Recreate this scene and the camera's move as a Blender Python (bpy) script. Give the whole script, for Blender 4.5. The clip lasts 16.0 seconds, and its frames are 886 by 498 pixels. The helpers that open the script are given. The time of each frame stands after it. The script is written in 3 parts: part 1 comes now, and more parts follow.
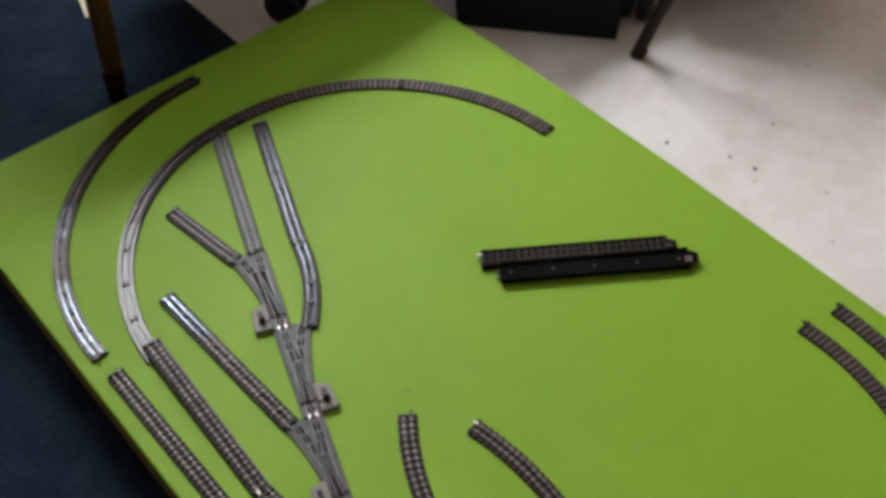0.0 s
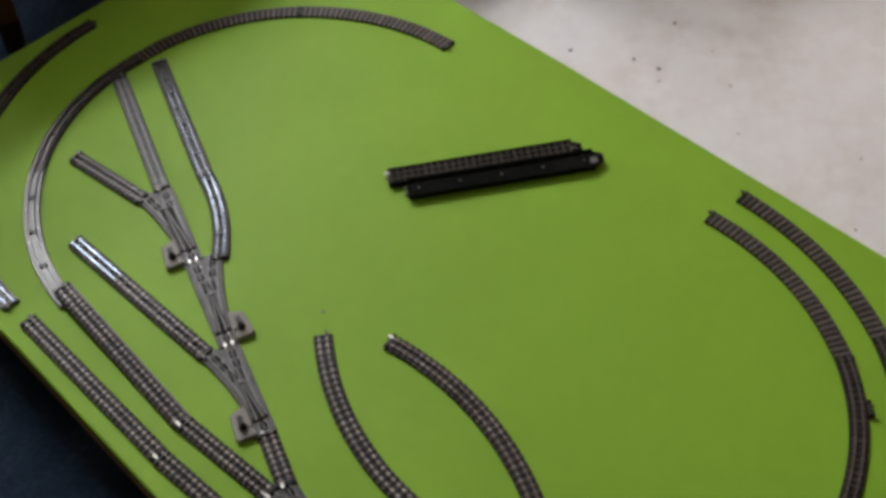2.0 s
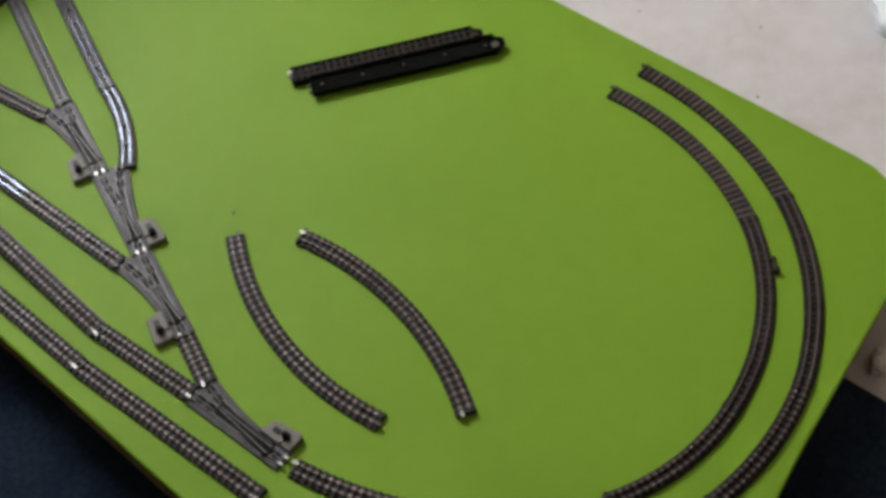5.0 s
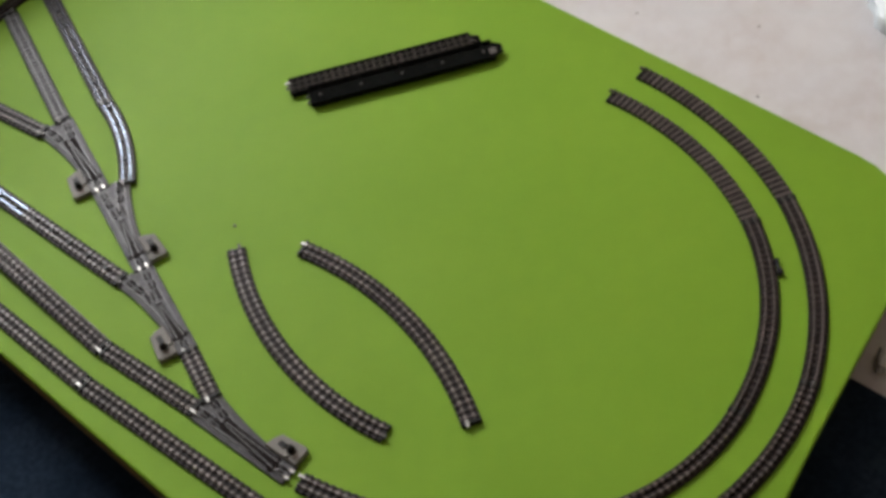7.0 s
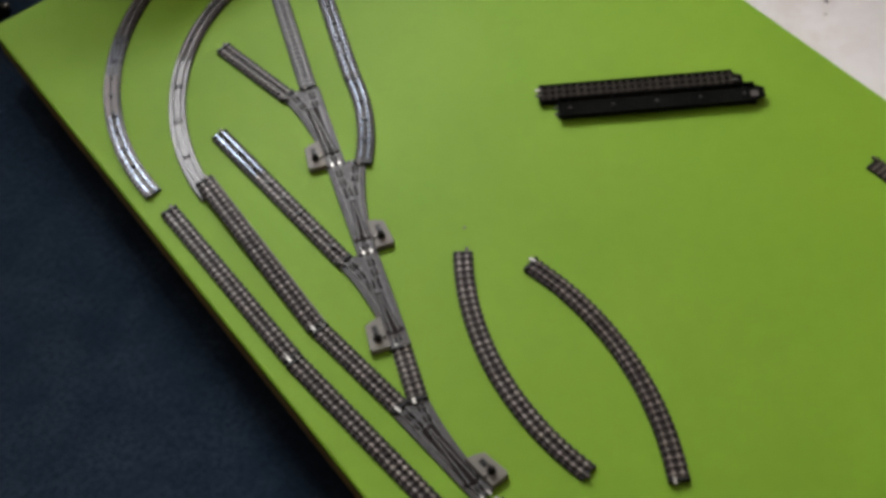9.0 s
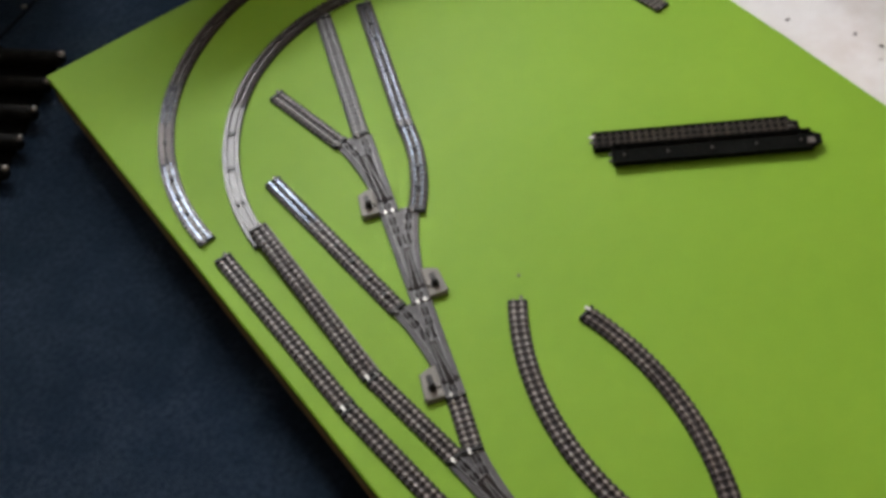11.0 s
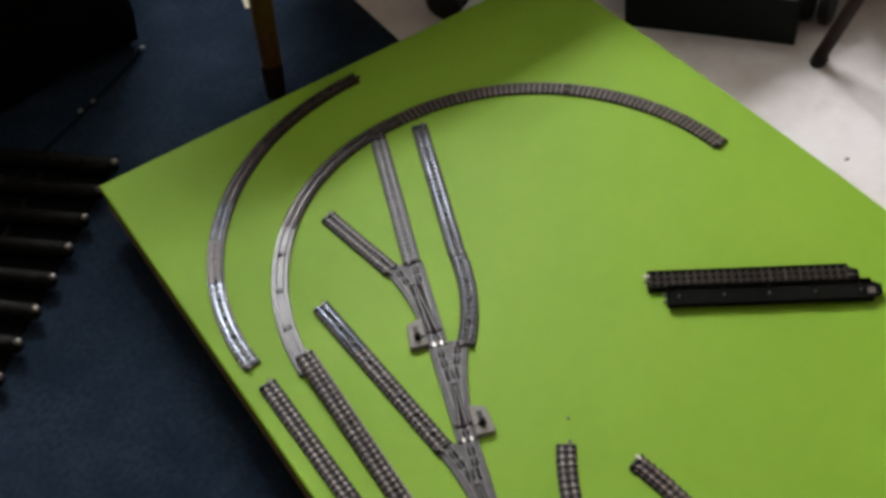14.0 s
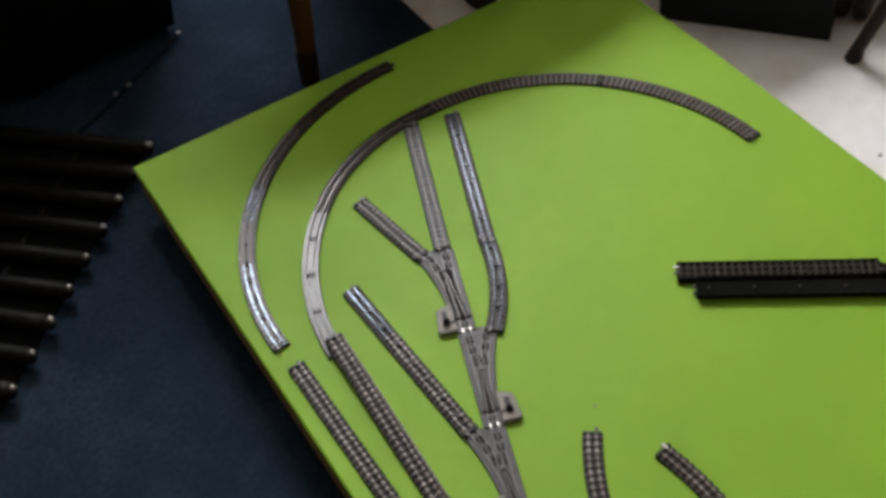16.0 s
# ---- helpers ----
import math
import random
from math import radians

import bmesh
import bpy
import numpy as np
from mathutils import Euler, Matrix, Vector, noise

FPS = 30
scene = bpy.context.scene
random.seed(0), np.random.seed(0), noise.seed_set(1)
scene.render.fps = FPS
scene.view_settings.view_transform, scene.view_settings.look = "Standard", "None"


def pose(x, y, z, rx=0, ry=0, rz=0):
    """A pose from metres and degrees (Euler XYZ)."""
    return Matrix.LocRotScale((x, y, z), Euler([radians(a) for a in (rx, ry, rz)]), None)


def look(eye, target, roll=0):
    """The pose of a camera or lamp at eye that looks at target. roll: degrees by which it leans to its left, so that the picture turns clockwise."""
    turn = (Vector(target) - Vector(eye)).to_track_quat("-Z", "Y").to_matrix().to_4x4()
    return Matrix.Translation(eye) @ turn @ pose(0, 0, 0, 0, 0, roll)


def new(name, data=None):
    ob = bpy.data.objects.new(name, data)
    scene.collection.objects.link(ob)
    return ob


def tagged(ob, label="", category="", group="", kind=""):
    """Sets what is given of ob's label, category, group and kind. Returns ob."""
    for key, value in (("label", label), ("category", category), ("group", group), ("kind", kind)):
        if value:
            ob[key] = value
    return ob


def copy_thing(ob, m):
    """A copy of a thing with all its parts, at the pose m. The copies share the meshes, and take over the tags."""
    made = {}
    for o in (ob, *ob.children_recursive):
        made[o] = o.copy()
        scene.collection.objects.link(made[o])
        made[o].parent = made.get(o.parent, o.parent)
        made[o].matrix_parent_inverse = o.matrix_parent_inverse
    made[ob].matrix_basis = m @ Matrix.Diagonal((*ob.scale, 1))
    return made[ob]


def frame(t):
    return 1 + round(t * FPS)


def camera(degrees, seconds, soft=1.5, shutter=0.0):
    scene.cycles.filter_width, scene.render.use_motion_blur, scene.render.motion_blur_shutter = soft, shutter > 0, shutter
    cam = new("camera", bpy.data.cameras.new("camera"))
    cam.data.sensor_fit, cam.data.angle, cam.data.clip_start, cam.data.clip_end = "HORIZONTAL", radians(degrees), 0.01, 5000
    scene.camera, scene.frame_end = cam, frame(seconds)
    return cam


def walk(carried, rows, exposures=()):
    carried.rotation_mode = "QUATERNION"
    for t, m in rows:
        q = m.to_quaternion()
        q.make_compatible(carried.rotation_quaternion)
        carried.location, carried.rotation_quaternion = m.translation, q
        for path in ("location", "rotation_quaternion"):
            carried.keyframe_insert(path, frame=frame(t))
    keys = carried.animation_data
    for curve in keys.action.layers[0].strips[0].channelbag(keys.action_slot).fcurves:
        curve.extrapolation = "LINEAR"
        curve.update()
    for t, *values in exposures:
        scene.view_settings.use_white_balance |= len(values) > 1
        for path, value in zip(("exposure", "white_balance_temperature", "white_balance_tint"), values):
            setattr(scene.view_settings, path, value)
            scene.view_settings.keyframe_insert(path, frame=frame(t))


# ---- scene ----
PATH = [
    (0, (-0.183, -1.25, 1.032), (0.603, -0.122, -0.421), -4.6),
    (0.2, (-0.182, -1.263, 1.029), (0.61, -0.146, -0.43), -5.0),
    (0.5, (-0.175, -1.285, 1.016), (0.623, -0.18, -0.448), -6.7),
    (0.7, (-0.172, -1.295, 1.012), (0.627, -0.202, -0.461), -7.1),
    (1, (-0.163, -1.306, 1.012), (0.632, -0.223, -0.47), -9.1),
    (1.2, (-0.165, -1.309, 1.008), (0.639, -0.239, -0.478), -9.7),
    (1.5, (-0.164, -1.309, 1.002), (0.643, -0.259, -0.496), -9.2),
    (1.7, (-0.165, -1.307, 1.001), (0.641, -0.261, -0.501), -8.3),
    (2, (-0.163, -1.299, 1.006), (0.633, -0.253, -0.502), -7.5),
    (2.2, (-0.163, -1.296, 1.006), (0.628, -0.247, -0.503), -8.1),
    (2.5, (-0.165, -1.296, 1.004), (0.609, -0.236, -0.505), -8.4),
    (2.7, (-0.166, -1.304, 1.002), (0.602, -0.25, -0.514), -9.0),
    (3, (-0.165, -1.318, 0.995), (0.601, -0.276, -0.531), -11.5),
    (3.2, (-0.161, -1.331, 0.994), (0.604, -0.303, -0.54), -13.0),
    (3.5, (-0.17, -1.345, 0.981), (0.624, -0.364, -0.57), -12.9),
    (3.7, (-0.166, -1.351, 0.981), (0.628, -0.384, -0.579), -13.7),
    (4, (-0.164, -1.348, 0.984), (0.632, -0.408, -0.592), -12.1),
    (4.2, (-0.164, -1.347, 0.984), (0.632, -0.414, -0.596), -10.2),
    (6.3, (-0.162, -1.341, 0.988), (0.625, -0.408, -0.596), -9.1),
    (6.5, (-0.162, -1.342, 0.992), (0.622, -0.407, -0.593), -9.7),
    (6.8, (-0.157, -1.344, 0.987), (0.626, -0.407, -0.596), -11.7),
    (7, (-0.153, -1.342, 0.987), (0.628, -0.402, -0.596), -11.1),
    (7.2, (-0.153, -1.339, 0.986), (0.627, -0.395, -0.595), -10.5),
    (7.5, (-0.154, -1.329, 0.986), (0.621, -0.386, -0.598), -9.5),
    (7.7, (-0.157, -1.324, 0.982), (0.61, -0.374, -0.601), -9.0),
    (8, (-0.165, -1.303, 0.98), (0.562, -0.321, -0.604), -8.4),
    (8.2, (-0.169, -1.285, 0.986), (0.514, -0.285, -0.605), -8.5),
    (8.5, (-0.176, -1.271, 0.99), (0.473, -0.243, -0.598), -8.6),
    (8.7, (-0.178, -1.259, 0.996), (0.458, -0.226, -0.595), -8.5),
    (9, (-0.178, -1.247, 1.0), (0.428, -0.191, -0.587), -8.4),
    (9.2, (-0.179, -1.243, 1.003), (0.415, -0.178, -0.582), -9.1),
    (11.3, (-0.183, -1.225, 0.999), (0.403, -0.095, -0.543), -10.2),
    (11.5, (-0.181, -1.22, 0.998), (0.402, -0.089, -0.545), -10.2),
    (12, (-0.182, -1.212, 1.0), (0.396, -0.083, -0.546), -9.6),
    (12.2, (-0.184, -1.209, 1.003), (0.396, -0.083, -0.544), -9.5),
    (12.5, (-0.186, -1.204, 1.008), (0.403, -0.077, -0.536), -8.2),
    (12.8, (-0.175, -1.192, 1.018), (0.409, -0.052, -0.518), -7.3),
    (13, (-0.17, -1.185, 1.023), (0.421, -0.019, -0.49), -8.0),
    (13.2, (-0.171, -1.181, 1.026), (0.429, 0.006, -0.467), -7.6),
    (13.5, (-0.169, -1.179, 1.026), (0.434, 0.022, -0.455), -7.7),
    (13.8, (-0.166, -1.178, 1.024), (0.438, 0.037, -0.445), -8.4),
    (14, (-0.165, -1.177, 1.024), (0.439, 0.043, -0.441), -8.6),
    (14.5, (-0.163, -1.176, 1.023), (0.436, 0.053, -0.437), -8.4),
    (14.8, (-0.165, -1.175, 1.023), (0.431, 0.055, -0.437), -8.2),
    (15, (-0.164, -1.175, 1.024), (0.425, 0.055, -0.439), -8.7),
    (15.5, (-0.168, -1.18, 1.024), (0.414, 0.055, -0.438), -9.0),
    (15.7, (-0.172, -1.181, 1.022), (0.407, 0.054, -0.441), -9.1),
    (16, (-0.174, -1.186, 1.02), (0.394, 0.055, -0.443), -8.7),
]
cam = camera(36.5, 16.0, soft=3.8, shutter=0.4)
walk(cam, [(t, look(eye, target, roll)) for t, eye, target, roll in PATH], exposures=[(0.0, 0.03), (0.8, -0.19), (4.0, -0.21), (6.5, -0.08), (9.0, -0.06), (11.5, 0.17), (16.0, 0.15)])

# ---- world and light ----
FLOOR = -0.07          # floor below the board's top, which is z = 0
world = bpy.data.worlds.new("world")
scene.world = world
world.use_nodes = True
wn = world.node_tree.nodes
sky = wn.new("ShaderNodeTexSky")
sky.sky_type, sky.sun_disc = 'NISHITA', False
sky.sun_elevation, sky.sun_rotation = radians(40), radians(150)
world.node_tree.links.new(sky.outputs[0], wn["Background"].inputs[0])
wn["Background"].inputs[1].default_value = 0.10

WALL_N, WALL_S, WALL_W, WALL_E, CEIL = 1.7, -2.7, -2.1, 2.4, 2.72
WIN = (0.30, 1.75, 1.67, 2.43)   # window: x0, x1, z0, z1


def lamp(name, kind, m, power, colour, **more):
    data = bpy.data.lights.new(name, kind)
    data.energy, data.color = power, colour
    for key, value in more.items():
        if key == "size":
            data.size = value
        if key == "size_y":
            data.size_y = value
    if kind == 'AREA':
        data.shape = 'RECTANGLE'
    ob = new(name, data)
    ob.matrix_world = m
    return ob


lamp("window_daylight", 'AREA',
     look(((WIN[0] + WIN[1]) / 2, WALL_N + 0.16, (WIN[2] + WIN[3]) / 2), ((WIN[0] + WIN[1]) / 2 + 0.1, -0.8, 0.7)),
     131, (0.985, 0.99, 1.0), size=WIN[1] - WIN[0] - 0.06, size_y=WIN[3] - WIN[2] - 0.06)


# ---- materials ----
def material(name, colour, rough=0.5, metal=0.0, spec=0.5, big=None, fine=None, bump=None, per=None):
    """big, fine: (scale, strength, other colour) of the two layers of variation; bump: (scale, strength, distance); per: spread of tone from object to object."""
    m = bpy.data.materials.new(name)
    m.use_nodes = True
    nodes, link = m.node_tree.nodes, m.node_tree.links.new
    shader = nodes["Principled BSDF"]
    shader.inputs["Roughness"].default_value = rough
    shader.inputs["Metallic"].default_value = metal
    shader.inputs["Specular IOR Level"].default_value = spec
    place = nodes.new("ShaderNodeNewGeometry")
    base = nodes.new("ShaderNodeRGB")
    base.outputs[0].default_value = (*colour, 1)
    out = base.outputs[0]
    for layer in (big, fine):
        if layer:
            scale, strength, other = layer
            tex = nodes.new("ShaderNodeTexNoise")
            tex.inputs["Scale"].default_value, tex.inputs["Detail"].default_value = scale, 6
            link(place.outputs["Position"], tex.inputs["Vector"])
            ramp = nodes.new("ShaderNodeMapRange")
            ramp.inputs["From Min"].default_value, ramp.inputs["From Max"].default_value = 0.38, 0.66
            ramp.inputs["To Max"].default_value = strength
            link(tex.outputs["Fac"], ramp.inputs["Value"])
            mix = nodes.new("ShaderNodeMix")
            mix.data_type = 'RGBA'
            mix.inputs["B"].default_value = (0, 0, 0, 1)
            mix.inputs[7].default_value = (*other, 1)
            link(ramp.outputs[0], mix.inputs[0])
            link(out, mix.inputs[6])
            out = mix.outputs[2]
    if per:
        info, tone = nodes.new("ShaderNodeObjectInfo"), nodes.new("ShaderNodeMapRange")
        tone.inputs["To Min"].default_value, tone.inputs["To Max"].default_value = 1 - per, 1 + per
        link(info.outputs["Random"], tone.inputs["Value"])
        hsv = nodes.new("ShaderNodeHueSaturation")
        link(tone.outputs[0], hsv.inputs["Value"])
        link(out, hsv.inputs["Color"])
        out = hsv.outputs[0]
    link(out, shader.inputs["Base Color"])
    if bump:
        scale, strength, distance = bump
        tex, relief = nodes.new("ShaderNodeTexNoise"), nodes.new("ShaderNodeBump")
        tex.inputs["Scale"].default_value, tex.inputs["Detail"].default_value = scale, 4
        relief.inputs["Strength"].default_value, relief.inputs["Distance"].default_value = strength, distance
        link(place.outputs["Position"], tex.inputs["Vector"])
        link(tex.outputs["Fac"], relief.inputs["Height"])
        link(relief.outputs[0], shader.inputs["Normal"])
    return m


GREEN = material("green_paint", (0.183, 0.342, 0.025), 0.5, spec=0.10, big=(7, 0.4, (0.207, 0.357, 0.030)), fine=(60, 0.15, (0.150, 0.310, 0.026)), bump=(55, 0.12, 0.002))
GREEN_EDGE = material("green_edge", (0.17, 0.17, 0.03), 0.6, spec=0.15, big=(30, 0.6, (0.19, 0.15, 0.05)), fine=(120, 0.5, (0.11, 0.10, 0.025)), bump=(200, 0.3, 0.001))
SIDE_WOOD = material("side_wood", (0.30, 0.22, 0.09), 0.65, spec=0.2, big=(30, 0.6, (0.30, 0.20, 0.10)), fine=(120, 0.5, (0.22, 0.16, 0.07)), bump=(200, 0.3, 0.001))
FRAME_WOOD = material("frame_wood", (0.16, 0.10, 0.05), 0.7, big=(9, 0.5, (0.10, 0.06, 0.03)), fine=(80, 0.4, (0.08, 0.05, 0.02)))
CARPET = material("blue_carpet", (0.0145, 0.027, 0.047), 0.95, spec=0.06, big=(22, 0.9, (0.026, 0.042, 0.068)), fine=(160, 0.7, (0.009, 0.016, 0.030)), bump=(500, 0.9, 0.004))
VINYL = material("white_floor", (0.645, 0.635, 0.645), 0.5, big=(11, 0.75, (0.57, 0.527, 0.512)), fine=(48, 0.6, (0.70, 0.70, 0.715)), bump=(25, 0.10, 0.003))
WALL_BROWN = material("wall_brown", (0.27, 0.20, 0.145), 0.9, big=(2, 0.4, (0.22, 0.16, 0.115)), fine=(40, 0.3, (0.30, 0.23, 0.17)))
WALL_TAN = material("wall_tan", (0.38, 0.265, 0.165), 0.9, big=(2, 0.4, (0.32, 0.22, 0.135)), fine=(40, 0.3, (0.42, 0.30, 0.19)))
PLASTER = material("plaster", (0.72, 0.70, 0.66), 0.9, big=(2, 0.3, (0.66, 0.64, 0.60)), fine=(40, 0.2, (0.76, 0.74, 0.70)), bump=(120, 0.2, 0.001))
BED_DARK = material("bed_plastic", (0.022, 0.0185, 0.019), 0.5, spec=0.09, big=(60, 0.5, (0.034, 0.028, 0.028)), fine=(900, 0.5, (0.017, 0.014, 0.014)), per=0.2)
STRIP_PALE = material("strip_plastic", (0.30, 0.272, 0.266), 0.25, spec=0.2, big=(70, 0.8, (0.19, 0.168, 0.164)), fine=(900, 0.4, (0.37, 0.335, 0.33)), per=0.32)
STRIP_DULL = material("strip_dull", (0.20, 0.17, 0.160), 0.3, spec=0.2, big=(70, 0.8, (0.14, 0.117, 0.112)), fine=(900, 0.4, (0.25, 0.215, 0.205)), per=0.30)
STRIP_DIM = material("strip_slate", (0.15, 0.15, 0.16), 0.25, spec=0.2, big=(60, 0.7, (0.09, 0.09, 0.095)), fine=(900, 0.5, (0.24, 0.24, 0.25)), per=0.15)
STRIP_MID = material("strip_brown", (0.125, 0.102, 0.096), 0.35, spec=0.15, big=(60, 0.7, (0.085, 0.068, 0.064)), fine=(900, 0.5, (0.18, 0.15, 0.145)), per=0.25)
SLEEPER = material("sleeper_plastic", (0.048, 0.037, 0.035), 0.45, spec=0.12, big=(90, 0.6, (0.064, 0.050, 0.047)), fine=(800, 0.5, (0.032, 0.024, 0.022)), per=0.35)
SLEEPER_BROWN = material("sleeper_brown", (0.058, 0.048, 0.048), 0.45, spec=0.10, big=(60, 0.7, (0.042, 0.034, 0.034)), fine=(800, 0.5, (0.080, 0.067, 0.066)), per=0.25)
BED_GLOSS = material("bed_gloss", (0.075, 0.073, 0.077), 0.24, spec=0.18, big=(50, 0.8, (0.045, 0.040, 0.041)), fine=(900, 0.5, (0.105, 0.097, 0.095)), per=0.1)
STRIP_GLOSS = material("strip_gloss", (0.125, 0.123, 0.130), 0.26, spec=0.14, big=(50, 0.8, (0.085, 0.078, 0.077)), fine=(900, 0.4, (0.26, 0.245, 0.24)), per=0.12)
SLEEPER_GLOSS = material("sleeper_gloss", (0.075, 0.066, 0.066), 0.22, spec=0.18, big=(90, 0.6, (0.10, 0.09, 0.09)), fine=(800, 0.5, (0.12, 0.105, 0.10)), per=0.4)
BED_GREY = material("turnout_bed", (0.090, 0.087, 0.094), 0.42, spec=0.10, big=(60, 0.8, (0.056, 0.051, 0.053)), fine=(700, 0.5, (0.132, 0.128, 0.133)), bump=(900, 0.3, 0.0005), per=0.08)
SLEEPER_GREY = material("sleeper_grey", (0.090, 0.087, 0.094), 0.42, spec=0.10, big=(90, 0.7, (0.060, 0.055, 0.057)), fine=(700, 0.5, (0.14, 0.135, 0.14)), per=0.2)
RAIL = material("rail_metal", (0.024, 0.028, 0.036), 0.13, 1.0, big=(45, 0.9, (0.009, 0.010, 0.013)), fine=(300, 0.6, (0.040, 0.046, 0.056)))
RAIL_BRIGHT = material("rail_bright", (0.066, 0.078, 0.098), 0.15, 1.0, big=(110, 1.0, (0.012, 0.014, 0.018)), fine=(420, 0.6, (0.085, 0.098, 0.12)))
RAIL_WORN = material("rail_worn", (0.055, 0.049, 0.048), 0.3, 0.5, big=(55, 0.9, (0.13, 0.12, 0.118)), fine=(300, 0.4, (0.16, 0.15, 0.148)))
RAIL_GREY = material("rail_dull", (0.115, 0.111, 0.116), 0.4, 0.2, fine=(250, 0.6, (0.075, 0.071, 0.073)))
SLOT = material("slot_brown", (0.018, 0.0135, 0.0135), 0.7, spec=0.05, big=(90, 0.5, (0.028, 0.022, 0.021)), fine=(300, 0.5, (0.012, 0.009, 0.009)))
JOINER_DULL = material("joiner_dull", (0.06, 0.055, 0.052), 0.45, 0.8, fine=(400, 0.5, (0.10, 0.09, 0.085)))
JOINER = material("joiner_metal", (0.36, 0.35, 0.335), 0.4, 1.0, fine=(400, 0.5, (0.22, 0.21, 0.20)))
BOX_GREY = material("switch_grey", (0.20, 0.188, 0.172), 0.5, spec=0.2, fine=(300, 0.3, (0.16, 0.15, 0.135)))
BLACK = material("black_plastic", (0.010, 0.010, 0.011), 0.45, spec=0.22, fine=(60, 0.4, (0.02, 0.02, 0.02)))
BLACK_FRAME = material("black_enamel", (0.004, 0.004, 0.004), 0.55, spec=0.07, fine=(90, 0.4, (0.02, 0.02, 0.018)))
BRIDGE = material("bridge_plastic", (0.0045, 0.005, 0.0045), 0.75, spec=0.025, big=(40, 0.4, (0.007, 0.008, 0.007)), fine=(200, 0.4, (0.011, 0.011, 0.010)), bump=(600, 0.2, 0.0004))
CLOTH_BLACK = material("black_cloth", (0.003, 0.003, 0.003), 0.9, spec=0.08, fine=(300, 0.5, (0.006, 0.006, 0.006)), bump=(500, 0.5, 0.001))
STRAP_BLUE = material("strap_webbing", (0.008, 0.013, 0.022), 0.9, spec=0.08, fine=(300, 0.5, (0.012, 0.018, 0.028)))
OAK = material("brown_wood", (0.090, 0.047, 0.009), 0.5, spec=0.25, big=(14, 0.5, (0.060, 0.029, 0.006)), fine=(160, 0.4, (0.048, 0.023, 0.006)))
POLE_WOOD = material("dark_wood", (0.022, 0.0095, 0.007), 0.6, spec=0.2, fine=(150, 0.5, (0.013, 0.006, 0.005)))
BOX_DARK = material("box_dark", (0.006, 0.011, 0.0105), 0.6, spec=0.15, big=(10, 0.4, (0.009, 0.014, 0.013)), fine=(200, 0.3, (0.011, 0.016, 0.015)))
PAPER = material("paper", (0.62, 0.56, 0.40), 0.8, big=(12, 0.5, (0.52, 0.46, 0.32)), fine=(120, 0.3, (0.68, 0.62, 0.48)))
GREY_CLOTH = material("grey_cloth", (0.12, 0.13, 0.145), 0.95, spec=0.1, big=(20, 0.5, (0.09, 0.10, 0.11)), fine=(300, 0.5, (0.16, 0.17, 0.18)), bump=(400, 0.5, 0.002))
BAG_WHITE = material("bag_plastic", (0.80, 0.86, 0.90), 0.3, big=(25, 0.6, (0.60, 0.68, 0.73)), fine=(200, 0.2, (0.86, 0.89, 0.90)), bump=(60, 0.4, 0.004))
CRUMB = material("crumb", (0.16, 0.14, 0.15), 0.9)
WHITE_PAINT = material("white_paint", (0.78, 0.77, 0.74), 0.4, fine=(60, 0.2, (0.72, 0.71, 0.68)))
GLASS = bpy.data.materials.new("window_glass")
GLASS.use_nodes = True
GLASS.node_tree.nodes["Principled BSDF"].inputs["Transmission Weight"].default_value = 1.0
GLASS.node_tree.nodes["Principled BSDF"].inputs["Roughness"].default_value = 0.02
GLASS.node_tree.nodes["Principled BSDF"].inputs["IOR"].default_value = 1.45


# ---- building helpers ----
def mesh_from(name, bm, mat, smooth=False):
    me = bpy.data.meshes.new(name)
    bm.normal_update()
    bm.to_mesh(me)
    bm.free()
    me.materials.append(mat)
    if smooth:
        for p in me.polygons:
            p.use_smooth = True
    return me


def part(name, bm, mat, parent=None, label="", m=None, smooth=False):
    """One bmesh as one mesh object, under a thing or a part where one is given."""
    ob = new(name, mesh_from(name, bm, mat, smooth))
    if parent:
        ob.parent = parent
    if m is not None:
        ob.matrix_local = m
    if label:
        tagged(ob, label)
    return ob


def thing(name, label, category, m=None, group="", kind=""):
    ob = new(name)
    ob.empty_display_size = 0.02
    if m is not None:
        ob.matrix_world = m
    return tagged(ob, label, category, group, kind)


def add_box(bm, x0, x1, y0, y1, z0, z1, bevel=0.0, m=None):
    r = bmesh.ops.create_cube(bm, size=1.0)
    vs = r["verts"]
    for v in vs:
        v.co = Vector((x0 + (v.co.x + 0.5) * (x1 - x0), y0 + (v.co.y + 0.5) * (y1 - y0), z0 + (v.co.z + 0.5) * (z1 - z0)))
    if bevel:
        es = {e for v in vs for e in v.link_edges}
        r = bmesh.ops.bevel(bm, geom=list(es), offset=bevel, segments=2, affect='EDGES', profile=0.5)
        vs = list({v for f in r["faces"] for v in f.verts} | {v for v in vs if v.is_valid})
    if m is not None:
        bmesh.ops.transform(bm, matrix=m, verts=vs)
    return bm


def box_bm(*a, **k):
    return add_box(bmesh.new(), *a, **k)


